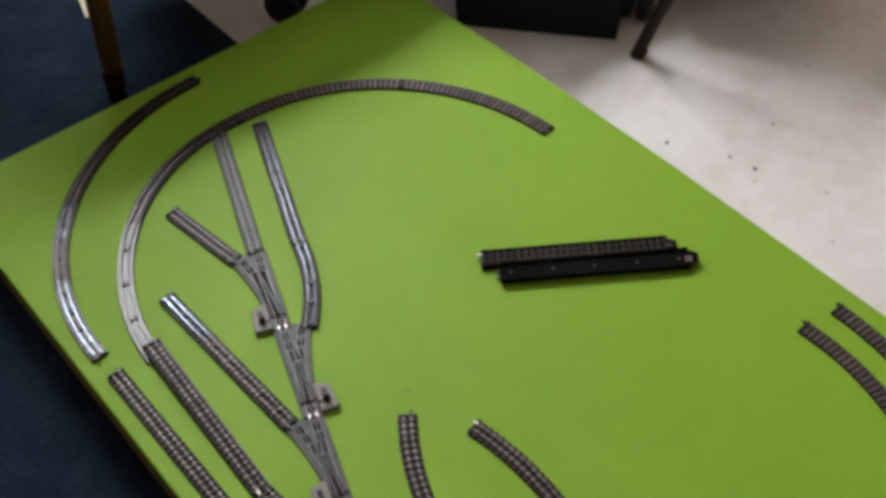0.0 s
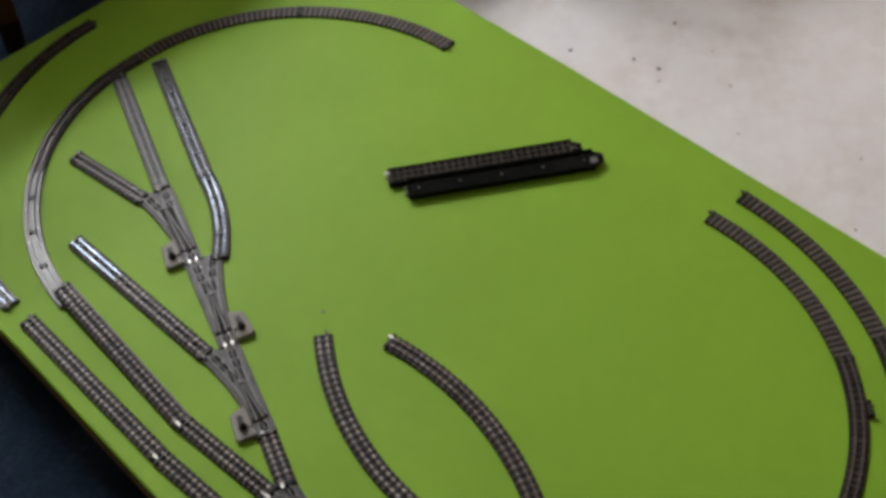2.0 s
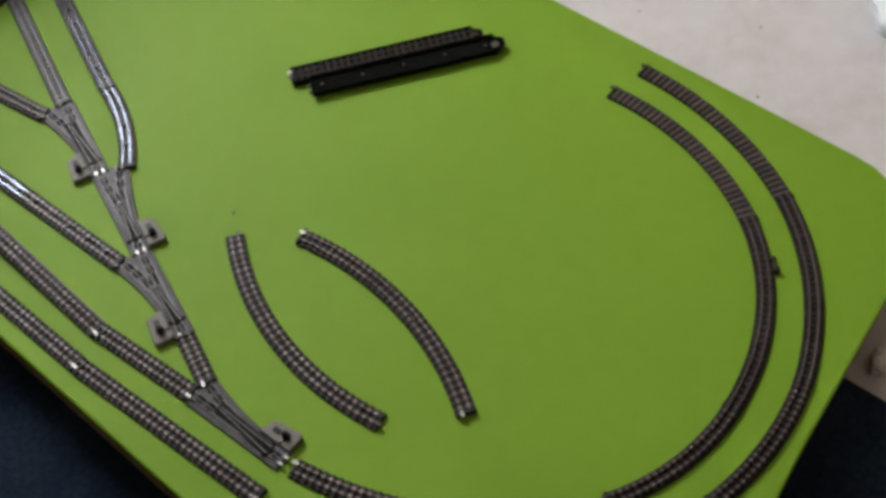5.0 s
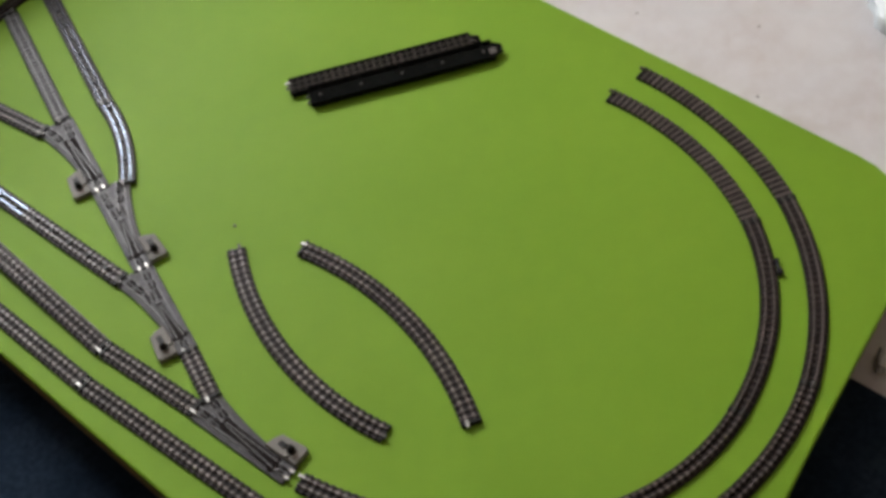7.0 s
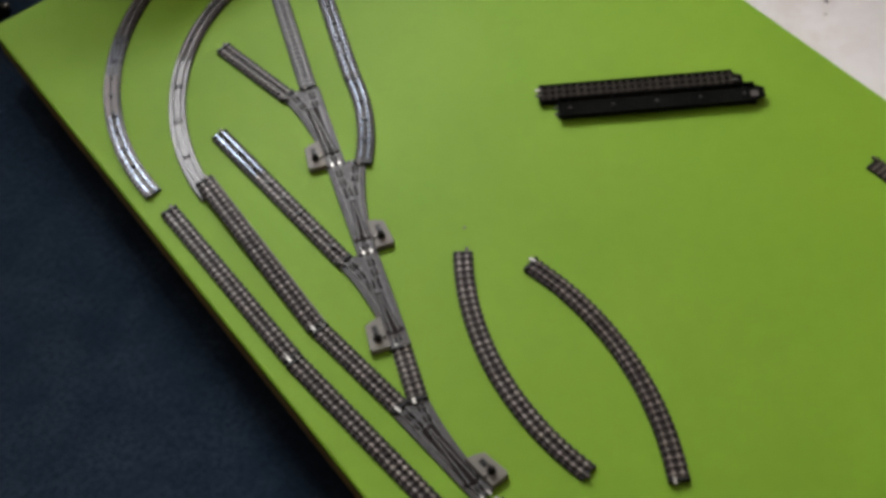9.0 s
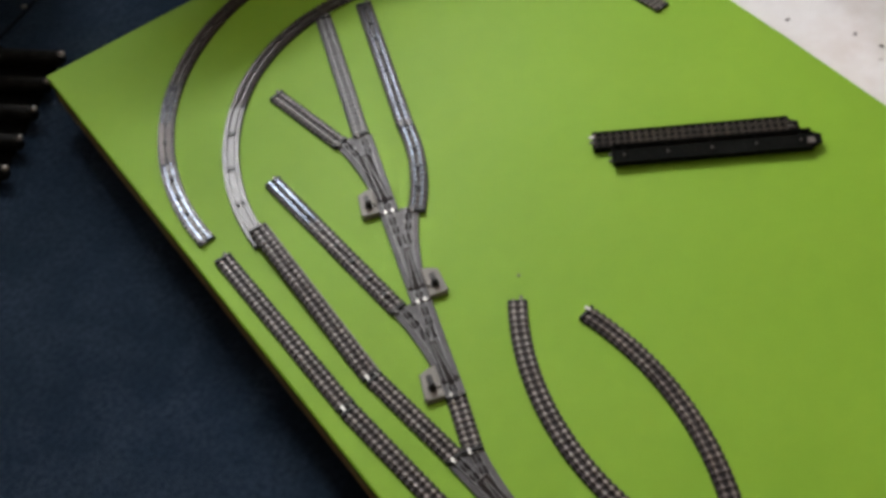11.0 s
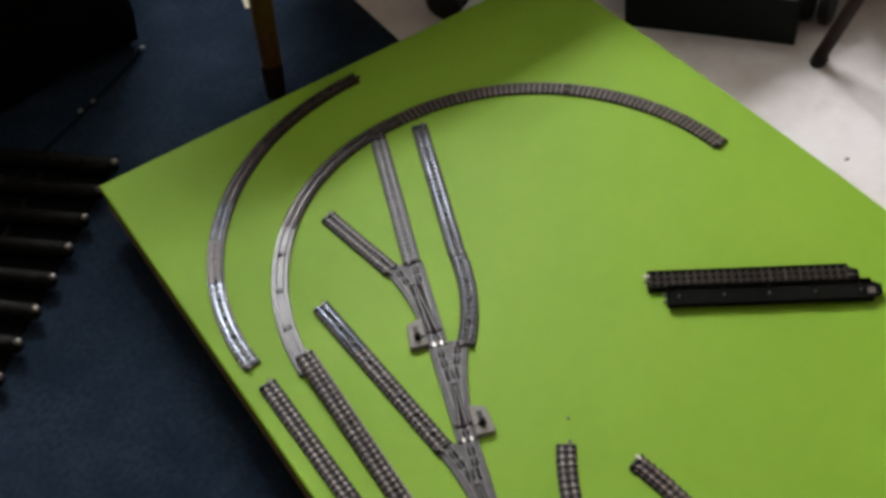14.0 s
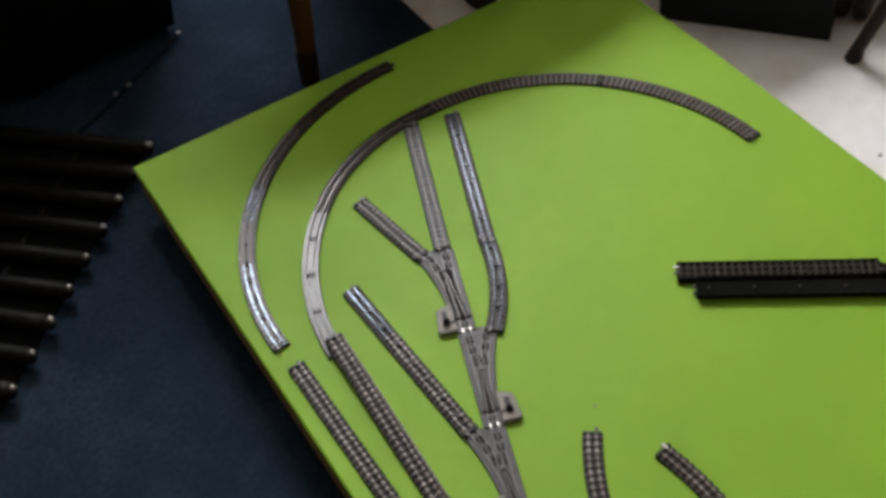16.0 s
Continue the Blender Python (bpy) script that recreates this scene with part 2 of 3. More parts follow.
def add_tube(bm, points, radius, sides=12, cap=True):
    """A round bar along points; radius: one number or one for each point."""
    pts = [Vector(p) for p in points]
    rad = radius if isinstance(radius, (list, tuple)) else [radius] * len(pts)
    rings = []
    up = Vector((0, 0, 1))
    for i, p in enumerate(pts):
        d = (pts[min(i + 1, len(pts) - 1)] - pts[max(i - 1, 0)]).normalized()
        u = d.cross(up) if abs(d.dot(up)) < 0.95 else d.cross(Vector((1, 0, 0)))
        u.normalize()
        w = u.cross(d).normalized()
        rings.append([bm.verts.new(p + (u * math.cos(a) + w * math.sin(a)) * rad[i]) for a in [2 * math.pi * k / sides for k in range(sides)]])
    for a, b in zip(rings, rings[1:]):
        for k in range(sides):
            bm.faces.new((a[k], a[(k + 1) % sides], b[(k + 1) % sides], b[k]))
    if cap:
        bm.faces.new(rings[0][::-1])
        bm.faces.new(rings[-1])
    bmesh.ops.recalc_face_normals(bm, faces=bm.faces)
    return bm


def tube_bm(points, radius, sides=12):
    return add_tube(bmesh.new(), points, radius, sides)


def prism_bm(outline, z0, z1, bevel=0.0):
    bm = bmesh.new()
    low = [bm.verts.new((x, y, z0)) for x, y in outline]
    top = [bm.verts.new((x, y, z1)) for x, y in outline]
    n = len(outline)
    bm.faces.new(low[::-1])
    cap = bm.faces.new(top)
    for i in range(n):
        bm.faces.new((low[i], low[(i + 1) % n], top[(i + 1) % n], top[i]))
    bmesh.ops.recalc_face_normals(bm, faces=bm.faces)
    if bevel:
        bmesh.ops.bevel(bm, geom=[e for e in bm.edges if all(abs(v.co.z - z1) < 1e-6 for v in e.verts)], offset=bevel, segments=2, affect='EDGES', profile=0.5)
    return bm


# ---- the room ----
def slab(name, box, mat, label):
    ob = new(name, mesh_from(name, box_bm(*box), mat))
    return tagged(ob, label, name.split("_")[0], kind="structure")


slab("floor", (WALL_W, WALL_E, WALL_S, WALL_N, FLOOR - 0.10, FLOOR - 0.003), VINYL, "off-white scuffed vinyl floor")
carpet_line = [(0.4370, WALL_N), (0.4372, 0.21), (0.4390, 0.085), (0.4770, -1.1075), (0.4780, -1.14), (0.52, WALL_S)]
carpet = new("carpet", mesh_from("carpet", prism_bm([(WALL_W, WALL_S), (WALL_W, WALL_N)] + carpet_line, FLOOR - 0.0028, FLOOR + 0.002), CARPET))
tagged(carpet, "dark blue short-pile carpet beside the white floor", "carpet", kind="structure")
T = 0.12
# unseen walls, added in brown and tan to bounce warm light into the shade
slab("wall_south", (WALL_W - T, WALL_E + T, WALL_S - T, WALL_S, FLOOR - 0.1, CEIL), WALL_BROWN, "plain brown wall out of view, toned for warm bounce light")
slab("wall_west", (WALL_W - T, WALL_W, WALL_S, WALL_N, FLOOR - 0.1, CEIL), WALL_BROWN, "plain brown wall out of view, toned for warm bounce light")
slab("wall_east", (WALL_E, WALL_E + T, WALL_S, WALL_N, FLOOR - 0.1, CEIL), WALL_TAN, "plain tan wall out of view, toned for warm bounce light")
slab("ceiling", (WALL_W - T, WALL_E + T, WALL_S - T, WALL_N + T, CEIL, CEIL + T), PLASTER, "plain white plaster ceiling")
bm = bmesh.new()
add_box(bm, WALL_W - T, WIN[0], WALL_N, WALL_N + T, FLOOR - 0.1, CEIL)
add_box(bm, WIN[1], WALL_E + T, WALL_N, WALL_N + T, FLOOR - 0.1, CEIL)
add_box(bm, WIN[0], WIN[1], WALL_N, WALL_N + T, FLOOR - 0.1, WIN[2])
add_box(bm, WIN[0], WIN[1], WALL_N, WALL_N + T, WIN[3], CEIL)
tagged(new("wall_north", mesh_from("wall_north", bm, PLASTER)), "pale plaster wall with a window opening", "wall", kind="structure")

window = thing("window_1", "white-framed window letting daylight in", "window", pose((WIN[0] + WIN[1]) / 2, WALL_N + 0.07, WIN[2]), kind="structure")
ww, wh = (WIN[1] - WIN[0]) / 2, WIN[3] - WIN[2]
bm = bmesh.new()
for b in ((-ww, -ww + 0.05, -0.02, 0.03, 0, wh), (ww - 0.05, ww, -0.02, 0.03, 0, wh), (-ww + 0.05, ww - 0.05, -0.02, 0.03, 0, 0.04), (-ww + 0.05, ww - 0.05, -0.02, 0.03, wh - 0.04, wh), (-0.02, 0.02, -0.02, 0.03, 0.04, wh - 0.04), (-ww + 0.05, -0.02, -0.02, 0.03, 0.22, 0.30), (0.02, ww - 0.05, -0.02, 0.03, 0.22, 0.30)):
    add_box(bm, *b)
part("window_frame", bm, WHITE_PAINT, window)
for x0, x1 in ((-ww + 0.05, -0.02), (0.02, ww - 0.05)):
    pane = part("pane", box_bm(x0, x1, 0.002, 0.008, 0.04, wh - 0.04), GLASS, window)
    pane.visible_shadow = False

# ---- the board ----
board = thing("layout_board", "bright green painted model railway board lying on the floor", "board")
BOARD = [(0.0, 0.0), (0.0, -1.180), (0.3038, -1.1411), (0.3646, -1.1299), (0.4363, -1.1190), (0.5226, -1.1062)]
# wide rounded corner beside the white floor
BOARD += [(0.560, -1.0985), (0.590, -1.0865), (0.616, -1.0695), (0.634, -1.0505), (0.6435, -1.0340), (0.6485, -1.0180), (0.6500, -1.0000)]
BOARD += [(0.650, -0.9), (0.647, -0.5), (0.640, -0.25), (0.632, -0.12), (0.628, 0.0)]
part("panel", prism_bm(BOARD[::-1], -0.0050, 0.0, 0.0022), GREEN, board)
part("panel_edge", prism_bm([(0.0008 + x * 0.998, -0.0008 + y * 0.998) for x, y in BOARD[::-1]], -0.016, -0.0051), GREEN_EDGE, board, "roughly painted olive edge of the panel")
part("side_rail", box_bm(0.0010, 0.0160, -1.172, -0.008, -0.036, -0.0162, bevel=0.001), SIDE_WOOD, board, "bare brown wooden rail along the side")
for b in ((0.02, 0.045, -1.14, -0.02), (0.595, 0.62, -1.05, -0.02)):
    part("batten", box_bm(*b, FLOOR + 0.002 if b[0] < 0.3 else FLOOR - 0.003, -0.0162, bevel=0.002), FRAME_WOOD, board)
for y in (-0.05, -0.55, -1.03):
    part("cross_batten", box_bm(0.0455, 0.5945, y - 0.012, y + 0.012, -0.058, -0.0162, bevel=0.002), FRAME_WOOD, board)

# ---- track ----
BED_W, TRACK_W, TRACK_TOP, BED_H = 0.0196, 0.0186, 0.0160, 0.0028
GAUGE, PITCH = 0.0074, 0.0092


def sleeper_mesh(width, mat, name="sleeper", clips=0.0, half=0.0019, chair=None):
    """One sleeper across the track; clips: the top of its two rail chairs, chair: their material."""
    bm = bmesh.new()
    w, h = width / 2, half
    lo = [bm.verts.new(c) for c in ((-w, -h, 0.0014), (w, -h, 0.0014), (w, h, 0.0014), (-w, h, 0.0014))]
    hi = [bm.verts.new((v.co.x * 0.985, v.co.y * 0.8, 0.0036)) for v in lo]
    bm.faces.new(hi)
    for i in range(4):
        bm.faces.new((lo[i], lo[(i + 1) % 4], hi[(i + 1) % 4], hi[i]))
    for x in (-GAUGE / 2, GAUGE / 2) if clips else ():
        add_box(bm, x - 0.0014, x + 0.0014, -0.9 * half, 0.9 * half, 0.0034, clips)
    if chair:
        for f in list(bm.faces)[5:]:
            f.material_index = 1
    me = mesh_from(name, bm, mat)
    if chair:
        me.materials.append(chair)
    return me


LOW, HIGH = 0.0049, 0.0057   # tops of the rail clips, below or above the rail's head
CHAIRED = sleeper_mesh(0.0186, SLEEPER_BROWN, clips=HIGH, half=0.0016, chair=STRIP_PALE)
DULL_CHAIRED = sleeper_mesh(0.0184, SLEEPER_BROWN, clips=HIGH, half=0.0016, chair=STRIP_DULL)
KINDS = {  # bed, strips under the rails, sleepers, spacing, rails, half width of a strip
    "plain": (BED_DARK, BED_DARK, CHAIRED, 0.0074, STRIP_MID, 0.0018),
    "dim": (BED_DARK, STRIP_DIM, sleeper_mesh(0.0186, SLEEPER, clips=LOW, half=0.0017), 0.0074, RAIL, 0.0021),
    "loose": (BED_DARK, BED_DARK, CHAIRED, 0.0077, STRIP_MID, 0.0018),
    "ladder": (BED_DARK, BED_DARK, DULL_CHAIRED, 0.0077, STRIP_MID, 0.0018),
    "lined": (BED_DARK, BED_DARK, sleeper_mesh(0.0184, SLEEPER_BROWN, clips=LOW, half=0.0016, chair=STRIP_DULL), 0.0074, STRIP_DULL, 0.0018),
    "dark_rib": (BED_DARK, BED_DARK, sleeper_mesh(0.0162, STRIP_MID, half=0.0015), 0.0066, SLEEPER_BROWN, 0.0016),
    "dark_rail": (BED_DARK, BED_DARK, sleeper_mesh(0.0150, SLEEPER, clips=LOW, half=0.0016, chair=SLEEPER_BROWN), 0.0068, STRIP_MID, 0.0016),
    "dark_dot": (BED_DARK, BED_DARK, sleeper_mesh(0.0150, SLEEPER, clips=HIGH, half=0.0015, chair=STRIP_MID), 0.0068, SLEEPER_BROWN, 0.0016),
    "loop": (BED_DARK, BED_DARK, sleeper_mesh(0.0184, STRIP_MID, half=0.0016), 0.0066, SLEEPER_BROWN, 0.0016),
    "sheen_loop": (BED_DARK, STRIP_GLOSS, sleeper_mesh(0.0184, SLEEPER_GLOSS, clips=LOW, half=0.0014), 0.0066, RAIL_BRIGHT, 0.0024),
    "sheen_curve": (BED_DARK, STRIP_DIM, sleeper_mesh(0.0184, SLEEPER, clips=LOW, half=0.0015), 0.0070, RAIL_BRIGHT, 0.0022),
    "brown_loop": (BED_DARK, SLEEPER_BROWN, sleeper_mesh(0.0180, SLEEPER, clips=LOW, half=0.0016), 0.0066, RAIL_WORN, 0.0018),
    "gloss_loop": (BED_GLOSS, STRIP_GLOSS, sleeper_mesh(0.0170, BED_GLOSS, half=0.0042), 0.0070, STRIP_GLOSS, 0.0034),
}
SHINY_SLEEPER = sleeper_mesh(0.0186, SLEEPER, clips=0.0040, half=0.0020)


def at_s(s, radius):
    """Place and heading on a piece's centre line that starts at the origin and heads along +y; radius > 0 bends to the left."""
    if not radius:
        return Vector((0, s, 0)), 0.0
    a = s / radius
    return Vector((-radius * (1 - math.cos(a)), radius * math.sin(a), 0)), a


def sweep_bm(length, radius, profile, step=0.008):
    """A profile (x across, z) swept along the centre line, closed at both ends."""
    n = 1 if not radius else max(2, int(length / step))
    bm = bmesh.new()
    rows = []
    for i in range(n + 1):
        p, a = at_s(length * i / n, radius)
        ca, sa = math.cos(a), math.sin(a)
        rows.append([bm.verts.new((p.x + x * ca, p.y + x * sa, z)) for x, z in profile])
    k = len(profile)
    for a, b in zip(rows, rows[1:]):
        for j in range(k):
            bm.faces.new((a[j], a[(j + 1) % k], b[(j + 1) % k], b[j]))
    bm.faces.new(rows[0][::-1])
    bm.faces.new(rows[-1])
    bmesh.ops.recalc_face_normals(bm, faces=bm.faces)
    return bm


BED_PROFILE = [(-TRACK_W / 2, 0.0), (TRACK_W / 2, 0.0), (TRACK_W / 2, 0.0008), (TRACK_TOP / 2, BED_H), (-TRACK_TOP / 2, BED_H), (-TRACK_W / 2, 0.0008)]


SLIM_PROFILE = [(x * 0.93, z) for x, z in BED_PROFILE]


def rail_profile(x):
    return [(x - 0.0010, 0.0028), (x + 0.0010, 0.0028), (x + 0.0005, 0.0043), (x + 0.00055, 0.0055), (x - 0.00055, 0.0055), (x - 0.0005, 0.0043)]


made_pieces = {}


def track(length, radius, m, label, kind="plain", bed=None, name="track_piece", sleepers=None, dull=False, holes=False, shiny=0.0, worn=None, edge=0, group="track pieces on the board"):
    key = (round(length, 4), round(radius, 4), label, kind)
    if key in made_pieces:
        return copy_thing(made_pieces[key], m)
    ob = thing(name, label, "track", m, group)
    base, strip, tie, pitch, steel, wide = KINDS[kind]
    part("ballast_bed", sweep_bm(length, radius, SLIM_PROFILE if "dark" in kind else BED_PROFILE), bed or base, ob)
    for x in () if bed else (-GAUGE / 2, GAUGE / 2):
        part("rail_strip", sweep_bm(length, radius, [(x - wide, 0.0024), (x + wide, 0.0024), (x + wide - 0.0001, 0.0031), (x - wide + 0.0001, 0.0031)]), strip, ob, "pale strip under the rail")
    count = max(3, round(length / pitch))
    for i in range(count):
        p, a = at_s(0.003 + (length - 0.006) * (i + 0.5) / count, radius)
        s = new("sleeper", sleepers or (SHINY_SLEEPER if length * (i + 0.5) / count < shiny else tie))
        s.parent = ob
        s.matrix_local = Matrix.Translation(p) @ Matrix.Rotation(a, 4, 'Z')
    for x in (-GAUGE / 2, GAUGE / 2):
        part("rail", sweep_bm(length, radius, [(px, pz - (0.0019 if kind in ("loop", "dark_rib") else 0)) for px, pz in rail_profile(x)]), RAIL_GREY if bed else steel, ob)
        if shiny:
            part("rail_head", sweep_bm(shiny, radius, [(x - 0.0009, 0.0054), (x + 0.0009, 0.0054), (x + 0.0007, 0.0059), (x - 0.0007, 0.0059)]), RAIL_BRIGHT, ob, "polished rail head")
    for s in (0.0012, length - 0.0012):
        p, a = at_s(s, radius)
        part("end_tie", box_bm(-0.0088, 0.0088, -0.0014, 0.0014, 0.0026, 0.0036 if "loo" in kind or "dark" in kind else 0.0058, bevel=0.0003), BLACK, ob, "black end tie", Matrix.Translation(p) @ Matrix.Rotation(a, 4, 'Z'))
    for i in range(int(length / 0.027)) if holes and kind != "gloss_loop" else ():
        p, a = at_s(0.008 + 0.027 * i, radius)
        part("peg", tube_bm([(p.x, p.y, 0.0028), (p.x, p.y, 0.0062)], 0.0026 if shiny or "sheen" in kind else 0.0019, 8), BLACK, ob, "black peg between the rails")
    for i in range(int(length / 0.051)) if holes and kind == "gloss_loop" else ():
        p, a = at_s(0.042 + 0.051 * i, radius)
        for d in (-0.0030, 0.0022):
            part("peg", box_bm(d - 0.0017, d + 0.0017, -0.0022, 0.0022, 0.0028, 0.0060, bevel=0.0003), BLACK, ob, "black peg between the rails", Matrix.Translation(p) @ Matrix.Rotation(a, 4, 'Z'))
    for x in (-GAUGE / 2, GAUGE / 2) if worn else ():
        p, a = at_s(worn[0], radius)
        part("worn_stretch", sweep_bm(worn[1] - worn[0], radius, [(x - 0.0025, 0.0055), (x + 0.0025, 0.0055), (x + 0.0023, 0.0059), (x - 0.0023, 0.0059)]), STRIP_MID, ob, "dull worn stretch of the rail", Matrix.Translation(p) @ Matrix.Rotation(a, 4, 'Z'))
    # pale strip painting the window's reflection along one shoulder of the bed
    if edge:
        x = edge * (TRACK_W / 2 - 0.0003)
        part("bed_shoulder", sweep_bm(length, radius, [(x - 0.0011, 0.0010), (x + 0.0011, 0.0010), (x + 0.0009, 0.0030), (x - 0.0009, 0.0034)]), STRIP_PALE, ob, "pale strip standing for light caught by the bed's shoulder")
    for s, x in ((0.0, -GAUGE / 2), (length, GAUGE / 2)):
        p, a = at_s(s, radius)
        part("rail_joiner", box_bm(x - 0.0015, x + 0.0015, -0.0034, 0.0034, 0.0034, 0.0059, bevel=0.0004), JOINER_DULL if dull or "loop" in kind or "dark" in kind or (s == 0 and kind not in ("loose", "ladder")) else JOINER, ob, "metal rail joiner",
             Matrix.Translation(p) @ Matrix.Rotation(a, 4, 'Z'))
    made_pieces[key] = ob
    return ob


def along(p, q, z=0.0, z_end=0.0):
    """The pose of a straight piece from p towards q."""
    d = Vector((q[0] - p[0], q[1] - p[1]))
    pitch = math.atan2(z_end - z, d.length)
    return Matrix.Translation((p[0], p[1], z)) @ Matrix.Rotation(math.atan2(-d.x, d.y), 4, 'Z') @ Matrix.Rotation(pitch, 4, 'X')


def straight(p, q, label, z=0.0, z_end=0.0, **k):
    return track(round(math.dist(p, q), 3), 0.0, along(p, q, z, z_end), label, **k)


def arc_piece(cx, cy, r, a0, a1, label, **k):
    """A piece of a circle from angle a0 to a1 (degrees)."""
    a = radians(a0)
    left = a1 > a0
    head = a if left else a + math.pi
    return track(abs(radians(a1 - a0)) * r, r if left else -r, Matrix.Translation((cx + r * math.cos(a), cy + r * math.sin(a), 0)) @ Matrix.Rotation(head, 4, 'Z'), label, **k)


def circle3(p, q, s):
    (ax, ay), (bx, by), (cx, cy) = p, q, s
    d = 2 * (ax * (by - cy) + bx * (cy - ay) + cx * (ay - by))
    ux = ((ax * ax + ay * ay) * (by - cy) + (bx * bx + by * by) * (cy - ay) + (cx * cx + cy * cy) * (ay - by)) / d
    uy = ((ax * ax + ay * ay) * (cx - bx) + (bx * bx + by * by) * (ax - cx) + (cx * cx + cy * cy) * (bx - ax)) / d
    return ux, uy, math.hypot(ax - ux, ay - uy)


def arc3(p, q, s, label, **k):
    ux, uy, r = circle3(p, q, s)
    a0, a1 = (math.degrees(math.atan2(v[1] - uy, v[0] - ux)) for v in (p, s))
    turn = (a1 - a0 + 180) % 360 - 180
    return arc_piece(ux, uy, r, a0, a0 + turn, label, **k)


STRAIGHT, CURVE = "straight model track with dark sleepers on grey ballast", "curved model track with dark sleepers on grey ballast"
# left-hand loop
LI = [(0.5801, -0.3837), (0.5576, -0.2860), (0.5048, -0.2047), (0.4256, -0.1474), (0.3213, -0.1252), (0.2242, -0.1411), (0.1427, -0.1965), (0.0868, -0.2819), (0.0650, -0.3815)]
for k, kind in enumerate(("loop", "loop", "brown_loop", "gloss_loop")):
    arc3(*LI[2 * k:2 * k + 3], "curved model track of the half-circle loop, %s" % ("brown sleepers", "brown sleepers", "dull brown ballast", "glossy pale grey ballast")[k], kind=kind, holes=k > 1)
for k in range(2):
    arc_piece(0.3205, -0.3254, 0.2968, 89.4 + 46.9 * k, 89.4 + 46.9 * (k + 1) - 0.2, "curved model track of the outer loop, glossy grey ballast", kind=("brown_loop", "sheen_loop")[k], holes=True, worn=(0.060, 0.121) if k else None)
# right-hand loops
RI = [(0.5762, -0.766), (0.5684, -0.8657), (0.5238, -0.965), (0.4556, -1.0294), (0.352, -1.0668), (0.2862, -1.0648), (0.220, -1.040)]
RO = [(0.6185, -0.7720), (0.6070, -0.8762), (0.5645, -0.9760), (0.4990, -1.0480), (0.4090, -1.0980), (0.3380, -1.1100), (0.2700, -1.1040)]
for loop, text in ((RI, "curved model track of the inner loop, dark sleepers"), (RO, "curved model track of the outer loop, dark sleepers")):
    for k in range(0, 6, 2):
        arc3(loop[k], loop[k + 1], loop[k + 2], text, kind=("dark_rib", "dark_rail", "dark_dot")[k // 2])
# loose curves in the middle
arc3((0.2150, -0.5980), (0.1603, -0.7168), (0.1574, -0.8475), "loose curved model track lying on the board", kind="loose", dull=True)
arc3((0.2540, -0.6495), (0.2557, -0.7783), (0.2090, -0.8995), "loose curved model track lying on the board", kind="ladder")
# sidings and main line
straight((0.0252, -0.3705), (0.0272, -0.5940), STRAIGHT, kind="plain")
straight((0.0270, -0.5980), (0.0430, -0.8194), STRAIGHT, kind="plain")
straight((0.0700, -0.3650), (0.0621, -0.5810), "straight model track resting on the end of a curve", z=0.0060, edge=-1)
straight((0.0632, -0.5842), (0.0727, -0.6985), STRAIGHT, kind="plain")
straight((0.1152, -0.3165), (0.1236, -0.5358), "straight model track with bright rails and black pegs", kind="plain", dull=True, holes=True, shiny=0.075)
straight((0.1832, -0.2105), (0.1981, -0.3195), STRAIGHT, kind="lined", dull=True)
GREY_SLEEPER_MESH = sleeper_mesh(0.0150, SLEEPER_GREY)
straight((0.2895, -0.1380), (0.2205, -0.3232), "straight pale grey model track leading to a turnout", bed=BED_GREY, sleepers=GREY_SLEEPER_MESH, dull=True)
straight((0.3365, -0.1510), (0.2642, -0.3409), STRAIGHT, kind="dim", dull=True, holes=True)
arc3((0.2640, -0.3425), (0.2390, -0.4013), (0.2050, -0.4465), CURVE, kind="sheen_curve", dull=True, holes=True)
straight((0.1093, -0.6468), (0.0885, -0.7020), STRAIGHT, kind="plain")
arc3((0.0802, -0.8210), (0.0905, -0.8640), (0.1200, -0.9350), CURVE, kind="loose")


